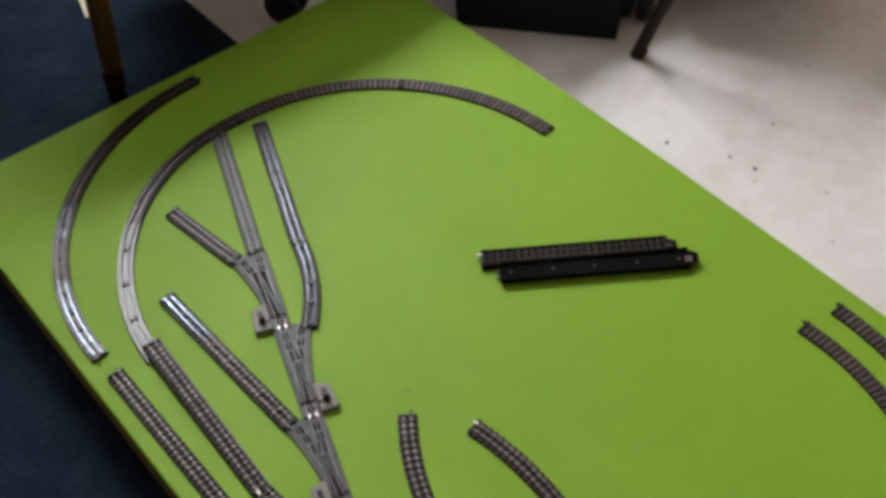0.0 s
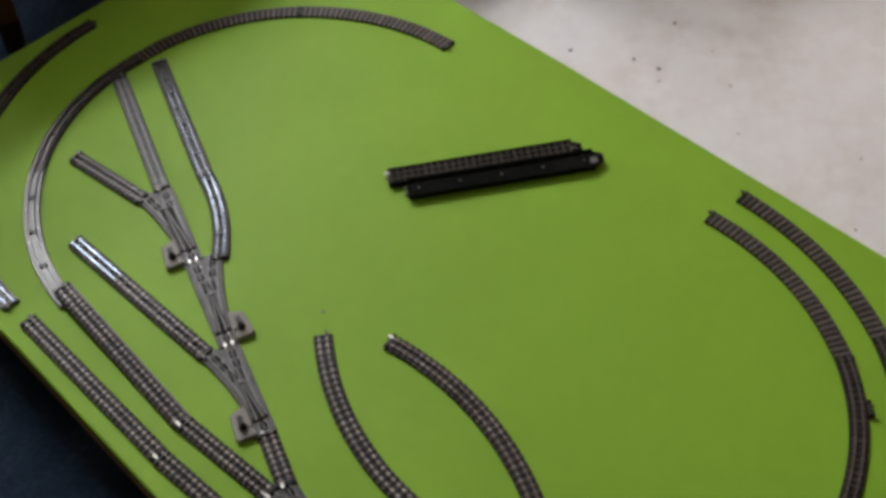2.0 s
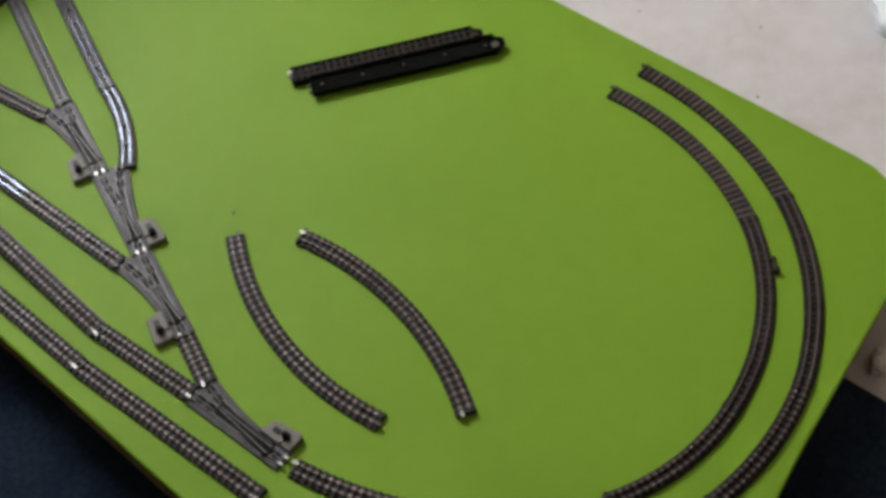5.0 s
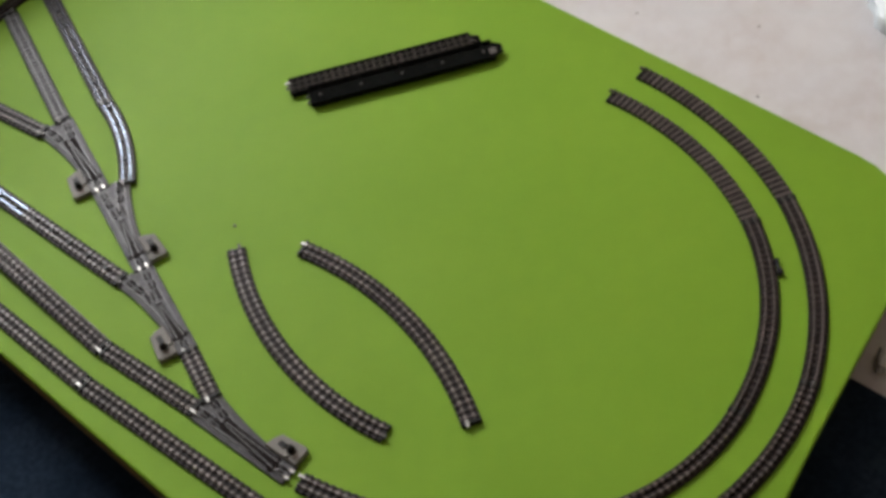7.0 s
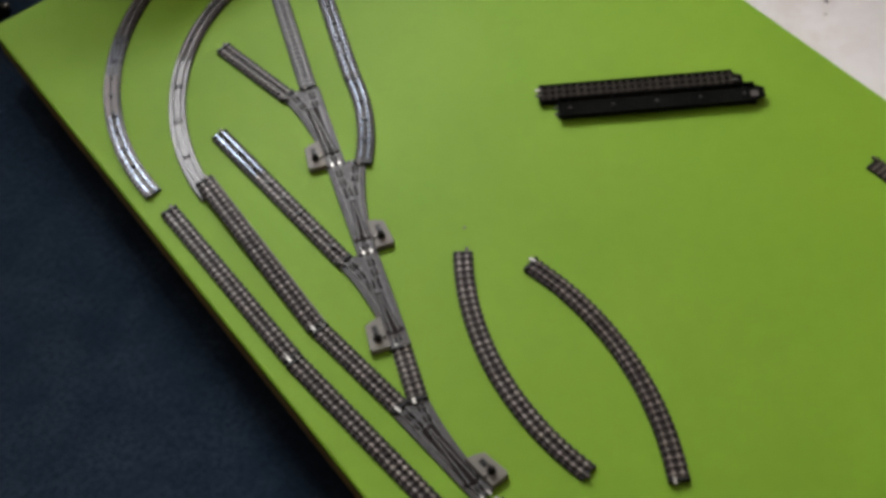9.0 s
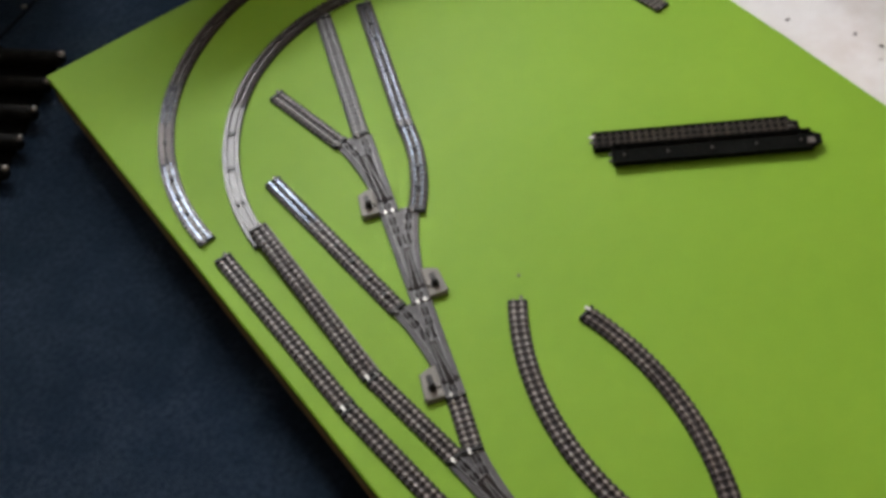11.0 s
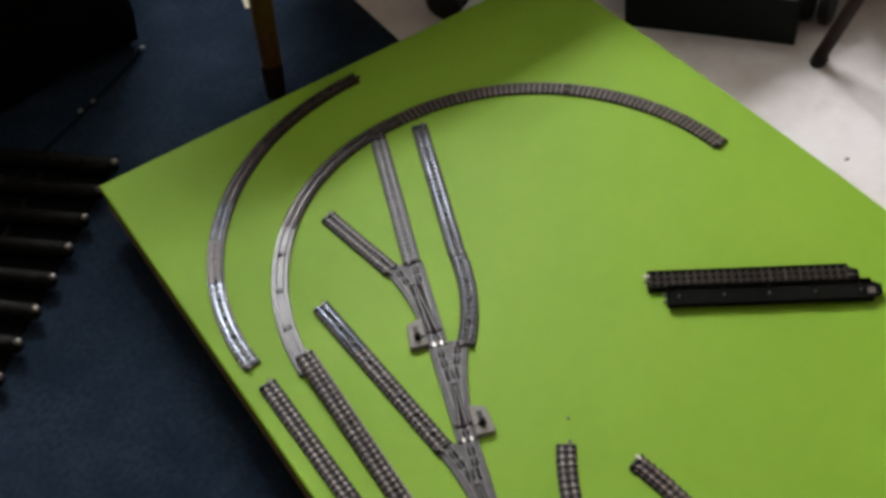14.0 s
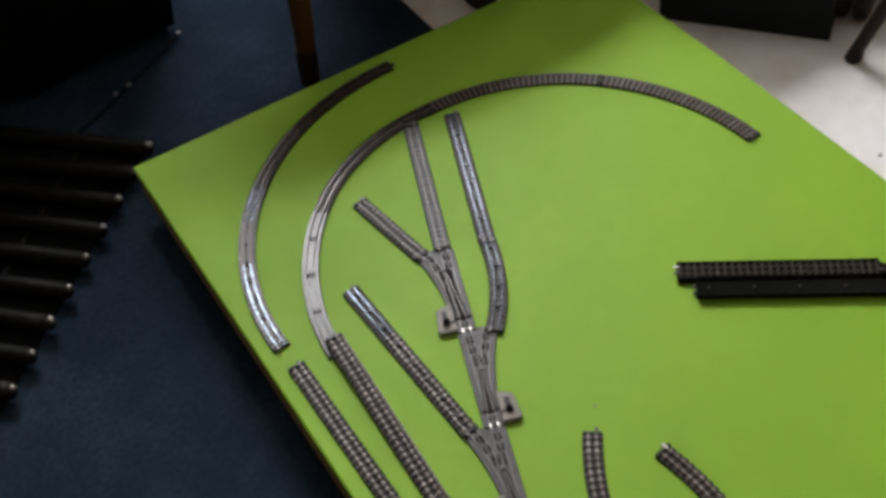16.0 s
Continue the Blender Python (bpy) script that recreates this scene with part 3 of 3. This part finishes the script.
def turnout(base, end, side, angle, label, box_side, trough=0.0026):
    """A turnout from its single end to its straight end; side: +1 branches to the left, -1 to the right."""
    length = math.dist(base, end)
    th = radians(angle)
    r = length / math.sin(th)
    ob = thing("turnout", label, "turnout", along(base, end), "turnouts of the ladder")
    hw = BED_W / 2

    def branch(s, off):
        p, a = at_s(s, side * r)
        return Vector((p.x + off * math.cos(a), p.y + off * math.sin(a)))
    # outline of the bed: plain edge on one side, the branch's outer edge on the other
    n = 14
    outer = [branch(r * th * i / n, -side * hw) for i in range(n + 1)]
    inner_end = branch(r * th, side * hw)
    outline = [(side * hw, 0.0), (side * hw, length)]
    outline += [(-side * hw * 0.98, length), (inner_end.x, inner_end.y)] if abs(inner_end.x) > hw else [(inner_end.x * 0.5 - side * hw * 0.4, length)]
    outline += [(p.x, p.y) for p in outer[::-1]]
    bm = prism_bm(outline, 0.0, BED_H, 0.0006)
    part("ballast_bed", bm, BED_GREY, ob)
    count = round(length / PITCH)
    for i in range(count):
        s = length * (i + 0.5) / count
        b = branch(s / math.cos(th / 2) * 0.995, 0)
        wide = abs(b.x)
        sl = new("sleeper", sleeper_mesh(0.0142 + wide, SLEEPER_GREY))
        sl.parent = ob
        sl.matrix_local = Matrix.Translation((-side * wide / 2, s, -0.0006)) @ Matrix.Rotation(side * 0.35 * s / r, 4, 'Z')
    for x in (-GAUGE / 2, GAUGE / 2):
        part("rail", sweep_bm(length, 0.0, [(px, pz - 0.0010) for px, pz in rail_profile(x)]), RAIL_GREY, ob)
        part("branch_rail", sweep_bm(r * th, side * r, [(px, pz - 0.0011) for px, pz in rail_profile(x)]), RAIL_GREY, ob)

    def middle(f):
        return at_s(r * th * f, side * r)[0].x / 2
    # the dark trough of the two blades, wide at the points and narrow at the frog
    far = 0.57 if trough < 0.004 else 0.74
    y0, y1 = 0.13 * length, far * length
    part("blade_trough", prism_bm([(-0.0058, y0), (0.0058, y0), (middle(far) + trough, y1), (middle(far) - trough, y1)], 0.0027, 0.0046), SLOT, ob, "dark brown trough of the blades")
    for k in (-1, 1):
        bx, tx = k * 0.0034, middle(far) + k * 0.0010
        part("blade", prism_bm([(bx - 0.0005, y0 + 0.002), (bx + 0.0005, y0 + 0.002), (tx + 0.0004, y1 - 0.003), (tx - 0.0004, y1 - 0.003)], 0.0044, 0.0053), RAIL_GREY, ob, "worn grey point blade")
    for d in (-0.0052, 0.0, 0.0052):
        part("check_slot", box_bm(middle(0.66) + d - 0.0010, middle(0.66) + d + 0.0010, 0.62 * length, 0.72 * length, 0.0027, 0.0047), SLOT, ob)
    for f, n in ((0.79, 0.0032), (0.90, 0.0036)):
        q, a = at_s(r * th * f, side * r)
        for p, turned in ((Vector((0, f * length, 0)), 0.0), (q, a)):
            for d in (-0.0024, 0.0024):
                part("check_slot", box_bm(d - 0.0011, d + 0.0011, -n, n, 0.0027, 0.0047), SLOT, ob, "", Matrix.Translation(p) @ Matrix.Rotation(turned, 4, 'Z'))
    for d in (-0.0024, 0.0024):
        part("check_slot", box_bm(d - 0.0010, d + 0.0010, 0.0055, 0.0105, 0.0027, 0.0046), SLOT, ob)
    part("tie_bar", box_bm(-0.008, 0.008, 0.0165, 0.0190, 0.0030, 0.0041), SLOT, ob)
    for s, x in ((0.0, -GAUGE / 2), (0.0, GAUGE / 2)):
        part("rail_joiner", box_bm(x - 0.0014, x + 0.0014, s - 0.0030, s + 0.0022, 0.0034, 0.0053, bevel=0.0004), JOINER, ob, "bright metal rail joiner")
    # lever box beside the points
    k = -box_side
    b = [(k * (hw - 0.001), 0.001), (k * (hw + 0.0155), 0.001), (k * (hw + 0.0175), 0.004), (k * (hw + 0.0150), 0.030), (k * (hw + 0.0080), 0.0335), (k * (hw - 0.001), 0.036)]
    body = part("switch_box", prism_bm(b if k > 0 else b[::-1], 0.0, 0.0062, 0.0009), BOX_GREY, ob, "grey plastic lever box")
    part("lever", tube_bm([(k * (hw + 0.0075), 0.0125, 0.0062), (k * (hw + 0.0075), 0.0125, 0.0085), (k * (hw + 0.0078), 0.0125, 0.0125)], [0.0042, 0.0036, 0.0026], 10), BLACK, body, "black knob", smooth=True)
    part("slot", box_bm(k * (hw + 0.0075) - 0.0026, k * (hw + 0.0075) + 0.0026, 0.0185, 0.0265, 0.0062, 0.0072, bevel=0.0005), BLACK, body, "black slot plate")
    part("pin", tube_bm([(k * (hw + 0.0012), 0.0125, 0.0062), (k * (hw + 0.0012), 0.0125, 0.0080)], [0.0017, 0.0012], 10), JOINER, body, "bright metal pin", smooth=True)
    return ob


turnout((0.1838, -0.4303), (0.2211, -0.3245), 1, 21, "grey model turnout with lever box, branching to a siding", 1, 0.0056)
turnout((0.1457, -0.5413), (0.1835, -0.4315), -1, 20, "grey model turnout with lever box, branching to a curve", -1, 0.0030)
turnout((0.1095, -0.6460), (0.1450, -0.5425), 1, 21, "grey model turnout with lever box, branching to a siding", 1)
turnout((0.0785, -0.8100), (0.0728, -0.6990), -1, 16, "grey model turnout with lever box at the end of the ladder", -1, 0.0052)


# ---- girder bridge lying in the middle ----
SLEEPER_BRIDGE = material("bridge_sleeper", (0.028, 0.022, 0.018), 0.6, spec=0.08, fine=(500, 0.5, (0.020, 0.015, 0.012)), per=0.3)
RAIL_DARK = material("rail_dark", (0.050, 0.038, 0.033), 0.55, 0.0, spec=0.12, fine=(300, 0.4, (0.03, 0.024, 0.022)))
BRIDGE_SLEEPER = sleeper_mesh(0.0190, SLEEPER_BRIDGE, half=0.0019)


def bridge_deck(m, label, joiner):
    """A low plate-girder section along +y: open channel below, sleepers and rails above."""
    ob = thing("bridge_section", label, "bridge", m, "bridge sections")
    n = 0.197
    part("deck_plate", box_bm(-0.0098, 0.0098, 0.0, n, 0.0030, 0.0052, bevel=0.0003), BRIDGE, ob)
    for x in (-0.0106, 0.0106):
        g = part("girder", box_bm(x - 0.0008, x + 0.0008, 0.001, n - 0.001, 0.0, 0.0070, bevel=0.0003), BRIDGE, ob)
        for i in range(9):
            y = 0.004 + i * (n - 0.008) / 8
            sx = 0.0008 if x > 0 else -0.0008
            part("stiffener", box_bm(min(x + sx, x + 1.8 * sx), max(x + sx, x + 1.8 * sx), y - 0.0007, y + 0.0007, 0.0005, 0.0066), BRIDGE, g)
    for k in range(5):
        y = 0.012 + k * (n - 0.024) / 4
        part("cross_rib", box_bm(-0.0097, 0.0097, y - 0.0012, y + 0.0012, 0.0012, 0.0029), BRIDGE, ob)
        part("stud", tube_bm([(-0.0015, y, 0.0002), (-0.0015, y, 0.0012)], 0.0011, 8), RAIL_WORN, ob, "dull grey stud")
    count = 27
    for i in range(count):
        s = new("sleeper", BRIDGE_SLEEPER)
        s.parent = ob
        s.matrix_local = pose(0, n * (i + 0.5) / count, 0.0030)
    for x in (-GAUGE / 2, GAUGE / 2):
        part("rail", sweep_bm(n + 0.006, 0.0, [(px, pz + 0.0009) for px, pz in rail_profile(x)]), RAIL_DARK, ob)
    for y, x in ((0.0, -GAUGE / 2), (0.0, GAUGE / 2), (n, GAUGE / 2)):
        part("rail_joiner", box_bm(x - 0.0014, x + 0.0014, y - 0.0030, y + 0.0025, 0.0064, 0.0084, bevel=0.0004), joiner if y == 0 and x < 0 else JOINER_DULL, ob, "metal rail joiner")
    block = part("end_block", prism_bm([(-0.0085, n), (0.0085, n), (0.0045, n + 0.0085), (-0.0050, n + 0.0085)], 0.0018, 0.0052, 0.0005), BRIDGE, ob)
    part("end_plate", box_bm(-0.0060, 0.0010, n - 0.0055, n + 0.0015, 0.0008, 0.0017, bevel=0.0002), RAIL_WORN, block, "dull grey end plate")
    return ob


START, END = Vector((0.3928, -0.4903, 0)), Vector((0.5555, -0.6035, 0))
bridge_deck(along(START, END), "black bridge section with brown sleepers lying on the board", JOINER)
# the second section lies upside down beside the first
u = (END - START).normalized()
p = Vector((u.y, -u.x, 0))
n = (p * 0.13 + Vector((0, 0, 0.99))).normalized()
zl = -n
xl = u.cross(zl)
turn = Matrix((xl, u, zl)).transposed().to_4x4()
bridge_deck(Matrix.Translation(START + u * 0.0178 + p * 0.0236 + Vector((0, 0, 0.0104))) @ turn, "black bridge section lying upside down beside another", JOINER_DULL)

# ---- feeder clip beside the inner loop ----
feeder = thing("feeder_clip", "small black power feed clip beside a curved track", "clip", pose(0.4948, -1.0122, 0.0, 0, 0, -38))
part("block", box_bm(-0.0025, 0.0025, -0.008, -0.003, 0, 0.006, bevel=0.0008), BLACK, feeder)
part("plug", tube_bm([(0.0, -0.004, 0.0022), (0.0005, 0.004, 0.0022), (0.0015, 0.009, 0.0024)], [0.0014, 0.0016, 0.0026], 8), BLACK, feeder)

# a crumb on the green paint
part("crumb", box_bm(-0.0015, 0.0015, -0.001, 0.001, 0, 0.0012, bevel=0.0004), CRUMB, m=pose(0.2345, -0.5745, 0, 0, 0, 30))
tagged(bpy.data.objects["crumb"], "tiny dark crumb on the green board", "crumb")
for x, y, r in ((0.7274, -0.4325, 0.0026), (0.7654, -0.4999, 0.0024), (0.7720, -0.5332, 0.0028), (0.8472, -0.4931, 0.0020), (0.7180, -0.8490, 0.0016)):
    c = new("speck", mesh_from("speck", box_bm(-r, r, -r * 0.7, r * 0.7, 0, 0.0012, bevel=0.0005), CRUMB))
    c.matrix_world = pose(x, y, FLOOR - 0.003, 0, 0, 37 * len(bpy.data.objects) % 90)
    tagged(c, "small dark speck of dirt on the white floor", "speck", "specks on the floor")

SCUFF = material("scuff", (0.40, 0.37, 0.365), 0.7, fine=(300, 0.5, (0.32, 0.29, 0.285)))
for x, y, r in ((0.8040, -0.6150, 0.0022), (0.9630, -0.4460, 0.0030), (0.8050, -0.6120, 0.0018), (0.7490, -0.6700, 0.0024), (0.8070, -0.7920, 0.0026), (0.8370, -0.5600, 0.0020), (0.7560, -0.5470, 0.0026)):
    c = new("scuff", mesh_from("scuff", prism_bm([(r * (1 + 0.35 * math.sin(3 * a + 40 * x)) * math.cos(a), r * 0.6 * math.sin(a)) for a in [math.pi * k / 6 for k in range(12)]], 0, 0.0004), SCUFF))
    c.matrix_world = pose(x, y, FLOOR - 0.003, 0, 0, 900 * x % 180)
    tagged(c, "faint grey scuff mark on the white floor", "mark", "marks on the floor")

# ---- things beside the board ----
carton = thing("storage_box", "low dark green box with pale paper inside on the white floor", "box", pose(0.684, -0.080, FLOOR - 0.003, 0, 0, math.degrees(math.atan2(-0.1655, 0.135))))
L_, D_, H_ = 0.214, 0.075, 0.068
part("front_side", box_bm(0, L_, 0, 0.004, 0, H_, bevel=0.001), BOX_DARK, carton)
part("back_side", box_bm(0, L_, D_ - 0.004, D_, 0, H_, bevel=0.001), BOX_DARK, carton)
part("end_side", box_bm(0, 0.004, 0.0042, D_ - 0.0042, 0, H_, bevel=0.001), BOX_DARK, carton)
part("end_side", box_bm(L_ - 0.004, L_, 0.0042, D_ - 0.0042, 0, H_, bevel=0.001), BOX_DARK, carton)
part("bottom", box_bm(0.0042, L_ - 0.0042, 0.0042, D_ - 0.0042, 0, 0.004), BOX_DARK, carton)
part("filling", box_bm(0.006, L_ - 0.006, 0.006, D_ - 0.006, 0.0042, H_ - 0.006, bevel=0.002), PAPER, carton, "pale yellowish paper filling")

pole = thing("wooden_pole", "dark brown wooden pole with its foot on the white floor", "pole", pose(0.817, -0.288, FLOOR - 0.003))
part("shaft", tube_bm([(0, 0, 0.004), (0.018, -0.038, 0.124), (0.035, -0.074, 0.24)], 0.0085, 14), POLE_WOOD, pole, smooth=True)
part("foot_cap", tube_bm([(0, 0, 0.0), (0.002, -0.004, 0.012)], 0.0098, 14), BLACK, pole)


def rolling_stand(cx, cy, turn):
    ob = thing("rolling_stand", "black four-legged rolling stand on twin castors with an added shading top", "stand", pose(cx, cy, FLOOR - 0.003, 0, 0, turn))
    for k in range(4):
        a = 2 * math.pi * k / 4
        c, s = math.cos(a), math.sin(a)
        part("leg", tube_bm([(0.03 * c, 0.03 * s, 0.12), (0.18 * c, 0.18 * s, 0.105), (0.332 * c, 0.332 * s, 0.066)], [0.024, 0.020, 0.013], 10), BLACK, ob, smooth=True)
        for d in (-0.013, 0.013):
            w = part("castor", tube_bm([(d - 0.009, 0, 0), (d - 0.006, 0, 0), (d + 0.006, 0, 0), (d + 0.009, 0, 0)], [0.020, 0.025, 0.025, 0.020], 18), BLACK, ob, m=Matrix.Translation((0.332 * c, 0.332 * s, 0.0255)) @ Matrix.Rotation(a + 0.5, 4, 'Z'))
        part("fork", box_bm(0.332 * c - 0.010, 0.332 * c + 0.010, 0.332 * s - 0.010, 0.332 * s + 0.010, 0.0505, 0.066, bevel=0.003), BLACK, ob)
    part("column", tube_bm([(0, 0, 0.10), (0, 0, 0.212)], 0.025, 14), BLACK_FRAME, ob)
    # unseen top, added to block window light from the floor in front
    part("shade_top", box_bm(-0.18, 0.18, -0.18, 0.18, 0.212, 0.245, bevel=0.006), BLACK_FRAME, ob)
    return ob


rolling_stand(0.858, 0.108, -87.0)

chair = thing("wooden_chair", "brown wooden chair with round legs, its upper parts added to cast shade", "chair", pose(0.2620, 0.0890, FLOOR + 0.002, 0, 0, 9))
for x, y in ((0, 0), (0.0, 0.36), (0.38, 0.36), (0.38, 0.02)):
    low = -0.005 if x > 0.2 else 0
    top = 0.80 if y > 0.2 else 0.31
    part("leg", tube_bm([(x, y, low), (x + 0.001, y, 0.012), (x + 0.004, y, 0.05), (x + 0.011, y, 0.15), (x + 0.02, y, 0.31), (x + 0.02, y + (0.04 if y > 0.2 else 0), top + 0.001)], [0.0100, 0.0115, 0.0125, 0.0150, 0.017, 0.016], 16), OAK, chair, smooth=True)
    part("foot_cap", tube_bm([(x, y, low), (x + 0.003, y, 0.048)], [0.0128, 0.0140], 16), POLE_WOOD, chair, "dark brown foot cap")
# seat out of view; its outline is cut to shape the shadow on the board
part("seat", prism_bm([(0.300, 0.320), (0.190, 0.275), (0.100, 0.185), (0.020, 0.120), (-0.030, 0.090), (-0.030, -0.020), (0.080, -0.025), (0.170, -0.045), (0.260, -0.068), (0.380, -0.076), (0.470, -0.070), (0.470, 0.337)], 0.311, 0.335, 0.006), OAK, chair)
for x in (0.02, 0.40):
    part("side_rail", box_bm(x - 0.005, x + 0.005, 0.016, 0.345, 0.292, 0.3105, bevel=0.003), OAK, chair)
# unseen slats, added to keep window light off the board's corner
for z in (0.575, 0.705):
    part("shade_slat", box_bm(0.037, 0.383, 0.355 + (z - 0.36) * 0.09, 0.371 + (z - 0.36) * 0.09, z, z + 0.075, bevel=0.004), OAK, chair)
# unseen block, added to deepen the shadow on the board's back edge
part("shade_block", box_bm(0.175, 0.386, 0.004, 0.270, 0.215, 0.3105, bevel=0.003), OAK, chair, "unseen wooden block under the seat, added to shade the board")

# a slip of paper on the carpet beside the chair's foot
slip = new("paper_slip", mesh_from("paper_slip", box_bm(-0.006, 0.006, -0.035, 0.035, 0, 0.0012), PAPER))
slip.matrix_world = pose(0.326, 0.305, FLOOR + 0.0022, 0, 0, -15)
tagged(slip, "narrow slip of pale paper lying on the carpet", "paper")

# black bars; small bright caps stand for the glints on their ends
rack = thing("metal_rack", "black tubular rack with rounded bar ends lying on the carpet", "rack", pose(-0.0245, 0.010, FLOOR + 0.002, 0, 0, 45))
for k in range(-7, 3):
    b = part("bar", tube_bm([(0.0, 0.26, 0.0), (0, 0.1, 0.0), (0, 0.010, 0.0), (0, 0.003, 0.0), (0, 0.0, 0.0)], [0.010, 0.010, 0.010, 0.0075, 0.0025], 12), BLACK_FRAME, rack, m=pose(0.0462 * k, 0, 0.016), smooth=True)
for k in range(-7, 3):
    part("end_glint", tube_bm([(0, 0.0062, 0), (0, 0.0030, 0), (0, -0.0005, 0), (0, -0.0022, 0)], [0.0030, 0.0042, 0.0036, 0.001], 10), JOINER, rack, "small bright cap standing for a glint", pose(0.0462 * k, 0.0, 0.0235), smooth=True)
part("cross_bar", tube_bm([(-0.36, 0.262, 0.016), (0.12, 0.262, 0.016)], 0.010, 12), BLACK_FRAME, rack)
# black sheet put in for the deep shade on the carpet between the bars
part("shade_sheet", box_bm(-0.36, 0.12, 0.016, 0.25, 0.0002, 0.0035, bevel=0.0008), CLOTH_BLACK, rack, "dull black sheet standing for the shade between the bars")
part("foot_bar", tube_bm([(-0.36, 0.10, 0.004), (0.12, 0.10, 0.004)], 0.004, 8), BLACK_FRAME, rack)


def soft_lump(name, size, mat, m, label, category, seed, rough=0.25, square=0.6):
    bm = bmesh.new()
    bmesh.ops.create_icosphere(bm, subdivisions=4, radius=1.0)
    for v in bm.verts:
        d = v.co.normalized()
        k = 1 + rough * noise.noise(d * 2.0 + Vector((seed, 0, 0))) + 0.4 * rough * noise.noise(d * 6.0 + Vector((0, seed, 0)))
        box = max(abs(d.x), abs(d.y), abs(d.z))
        k *= (1 / box) ** square
        v.co = Vector((d.x * size[0] * k, d.y * size[1] * k, max(d.z * size[2] * k, -size[2]) + size[2]))
    ob = new(name, mesh_from(name, bm, mat, True))
    ob.matrix_world = m
    return tagged(ob, label, category) if label else ob


bag = thing("holdall_bag", "black soft holdall bag slumped on the carpet", "bag", pose(-0.017, 0.425, FLOOR + 0.002))
# extra height and width out of view, added to shade carpet and board
shell = soft_lump("shell", (0.196, 0.145, 0.185), CLOTH_BLACK, Matrix.Identity(4), "", "", 3.0, 0.06, 0.92)
shell.parent = bag
zipper = part("zip", box_bm(-0.14, 0.14, -0.006, 0.006, 0.370, 0.377, bevel=0.001), BLACK_FRAME, bag)
part("zip_pull", box_bm(0.12, 0.135, -0.003, 0.003, 0.377, 0.381, bevel=0.0008), JOINER, zipper, "bright metal zip pull")
for y in (-0.08, 0.08):
    part("handle", tube_bm([(-0.10, y, 0.35), (-0.09, y * 0.9, 0.385), (-0.04, y * 0.8, 0.41), (0.04, y * 0.8, 0.41), (0.09, y * 0.9, 0.385), (0.10, y, 0.35)], 0.009, 10), CLOTH_BLACK, bag, smooth=True)
strap = part("strap", tube_bm([(0.1756, -0.1413, 0.0042), (0.1512, -0.1592, 0.0024), (0.117, -0.1802, 0.0024), (0.0478, -0.2203, 0.0024), (-0.1125, -0.3024, 0.0024)], 0.0024, 8), STRAP_BLUE, bag, smooth=True)
for x, y, z in ((0.1776, -0.147, 0.007), (0.0819, -0.2063, 0.007), (0.061, -0.2131, 0.007)):
    part("buckle", box_bm(x - 0.003, x + 0.003, y - 0.0025, y + 0.0025, z, z + 0.003, bevel=0.0008), JOINER, strap, "bright metal buckle")
# heap's upper part is unseen, raised to shade the floor in front
soft_lump("grey_cloth", (0.13, 0.085, 0.15), GREY_CLOTH, pose(1.040, -0.215, FLOOR - 0.003, 0, 0, -20), "crumpled heap of grey cloth on the white floor", "cloth", 7.0, 0.35)
soft_lump("plastic_bag", (0.045, 0.07, 0.018), BAG_WHITE, pose(0.918, -0.914, FLOOR - 0.003, 0, 0, -34), "crumpled pale bluish plastic bag on the white floor", "bag", 11.0, 0.35)
soft_lump("paper_scrap", (0.011, 0.008, 0.010), WHITE_PAINT, pose(0.5070, -1.1210, FLOOR - 0.003, 0, 0, 30), "tiny crumpled white paper scrap on the floor", "paper", 5.0, 0.3)
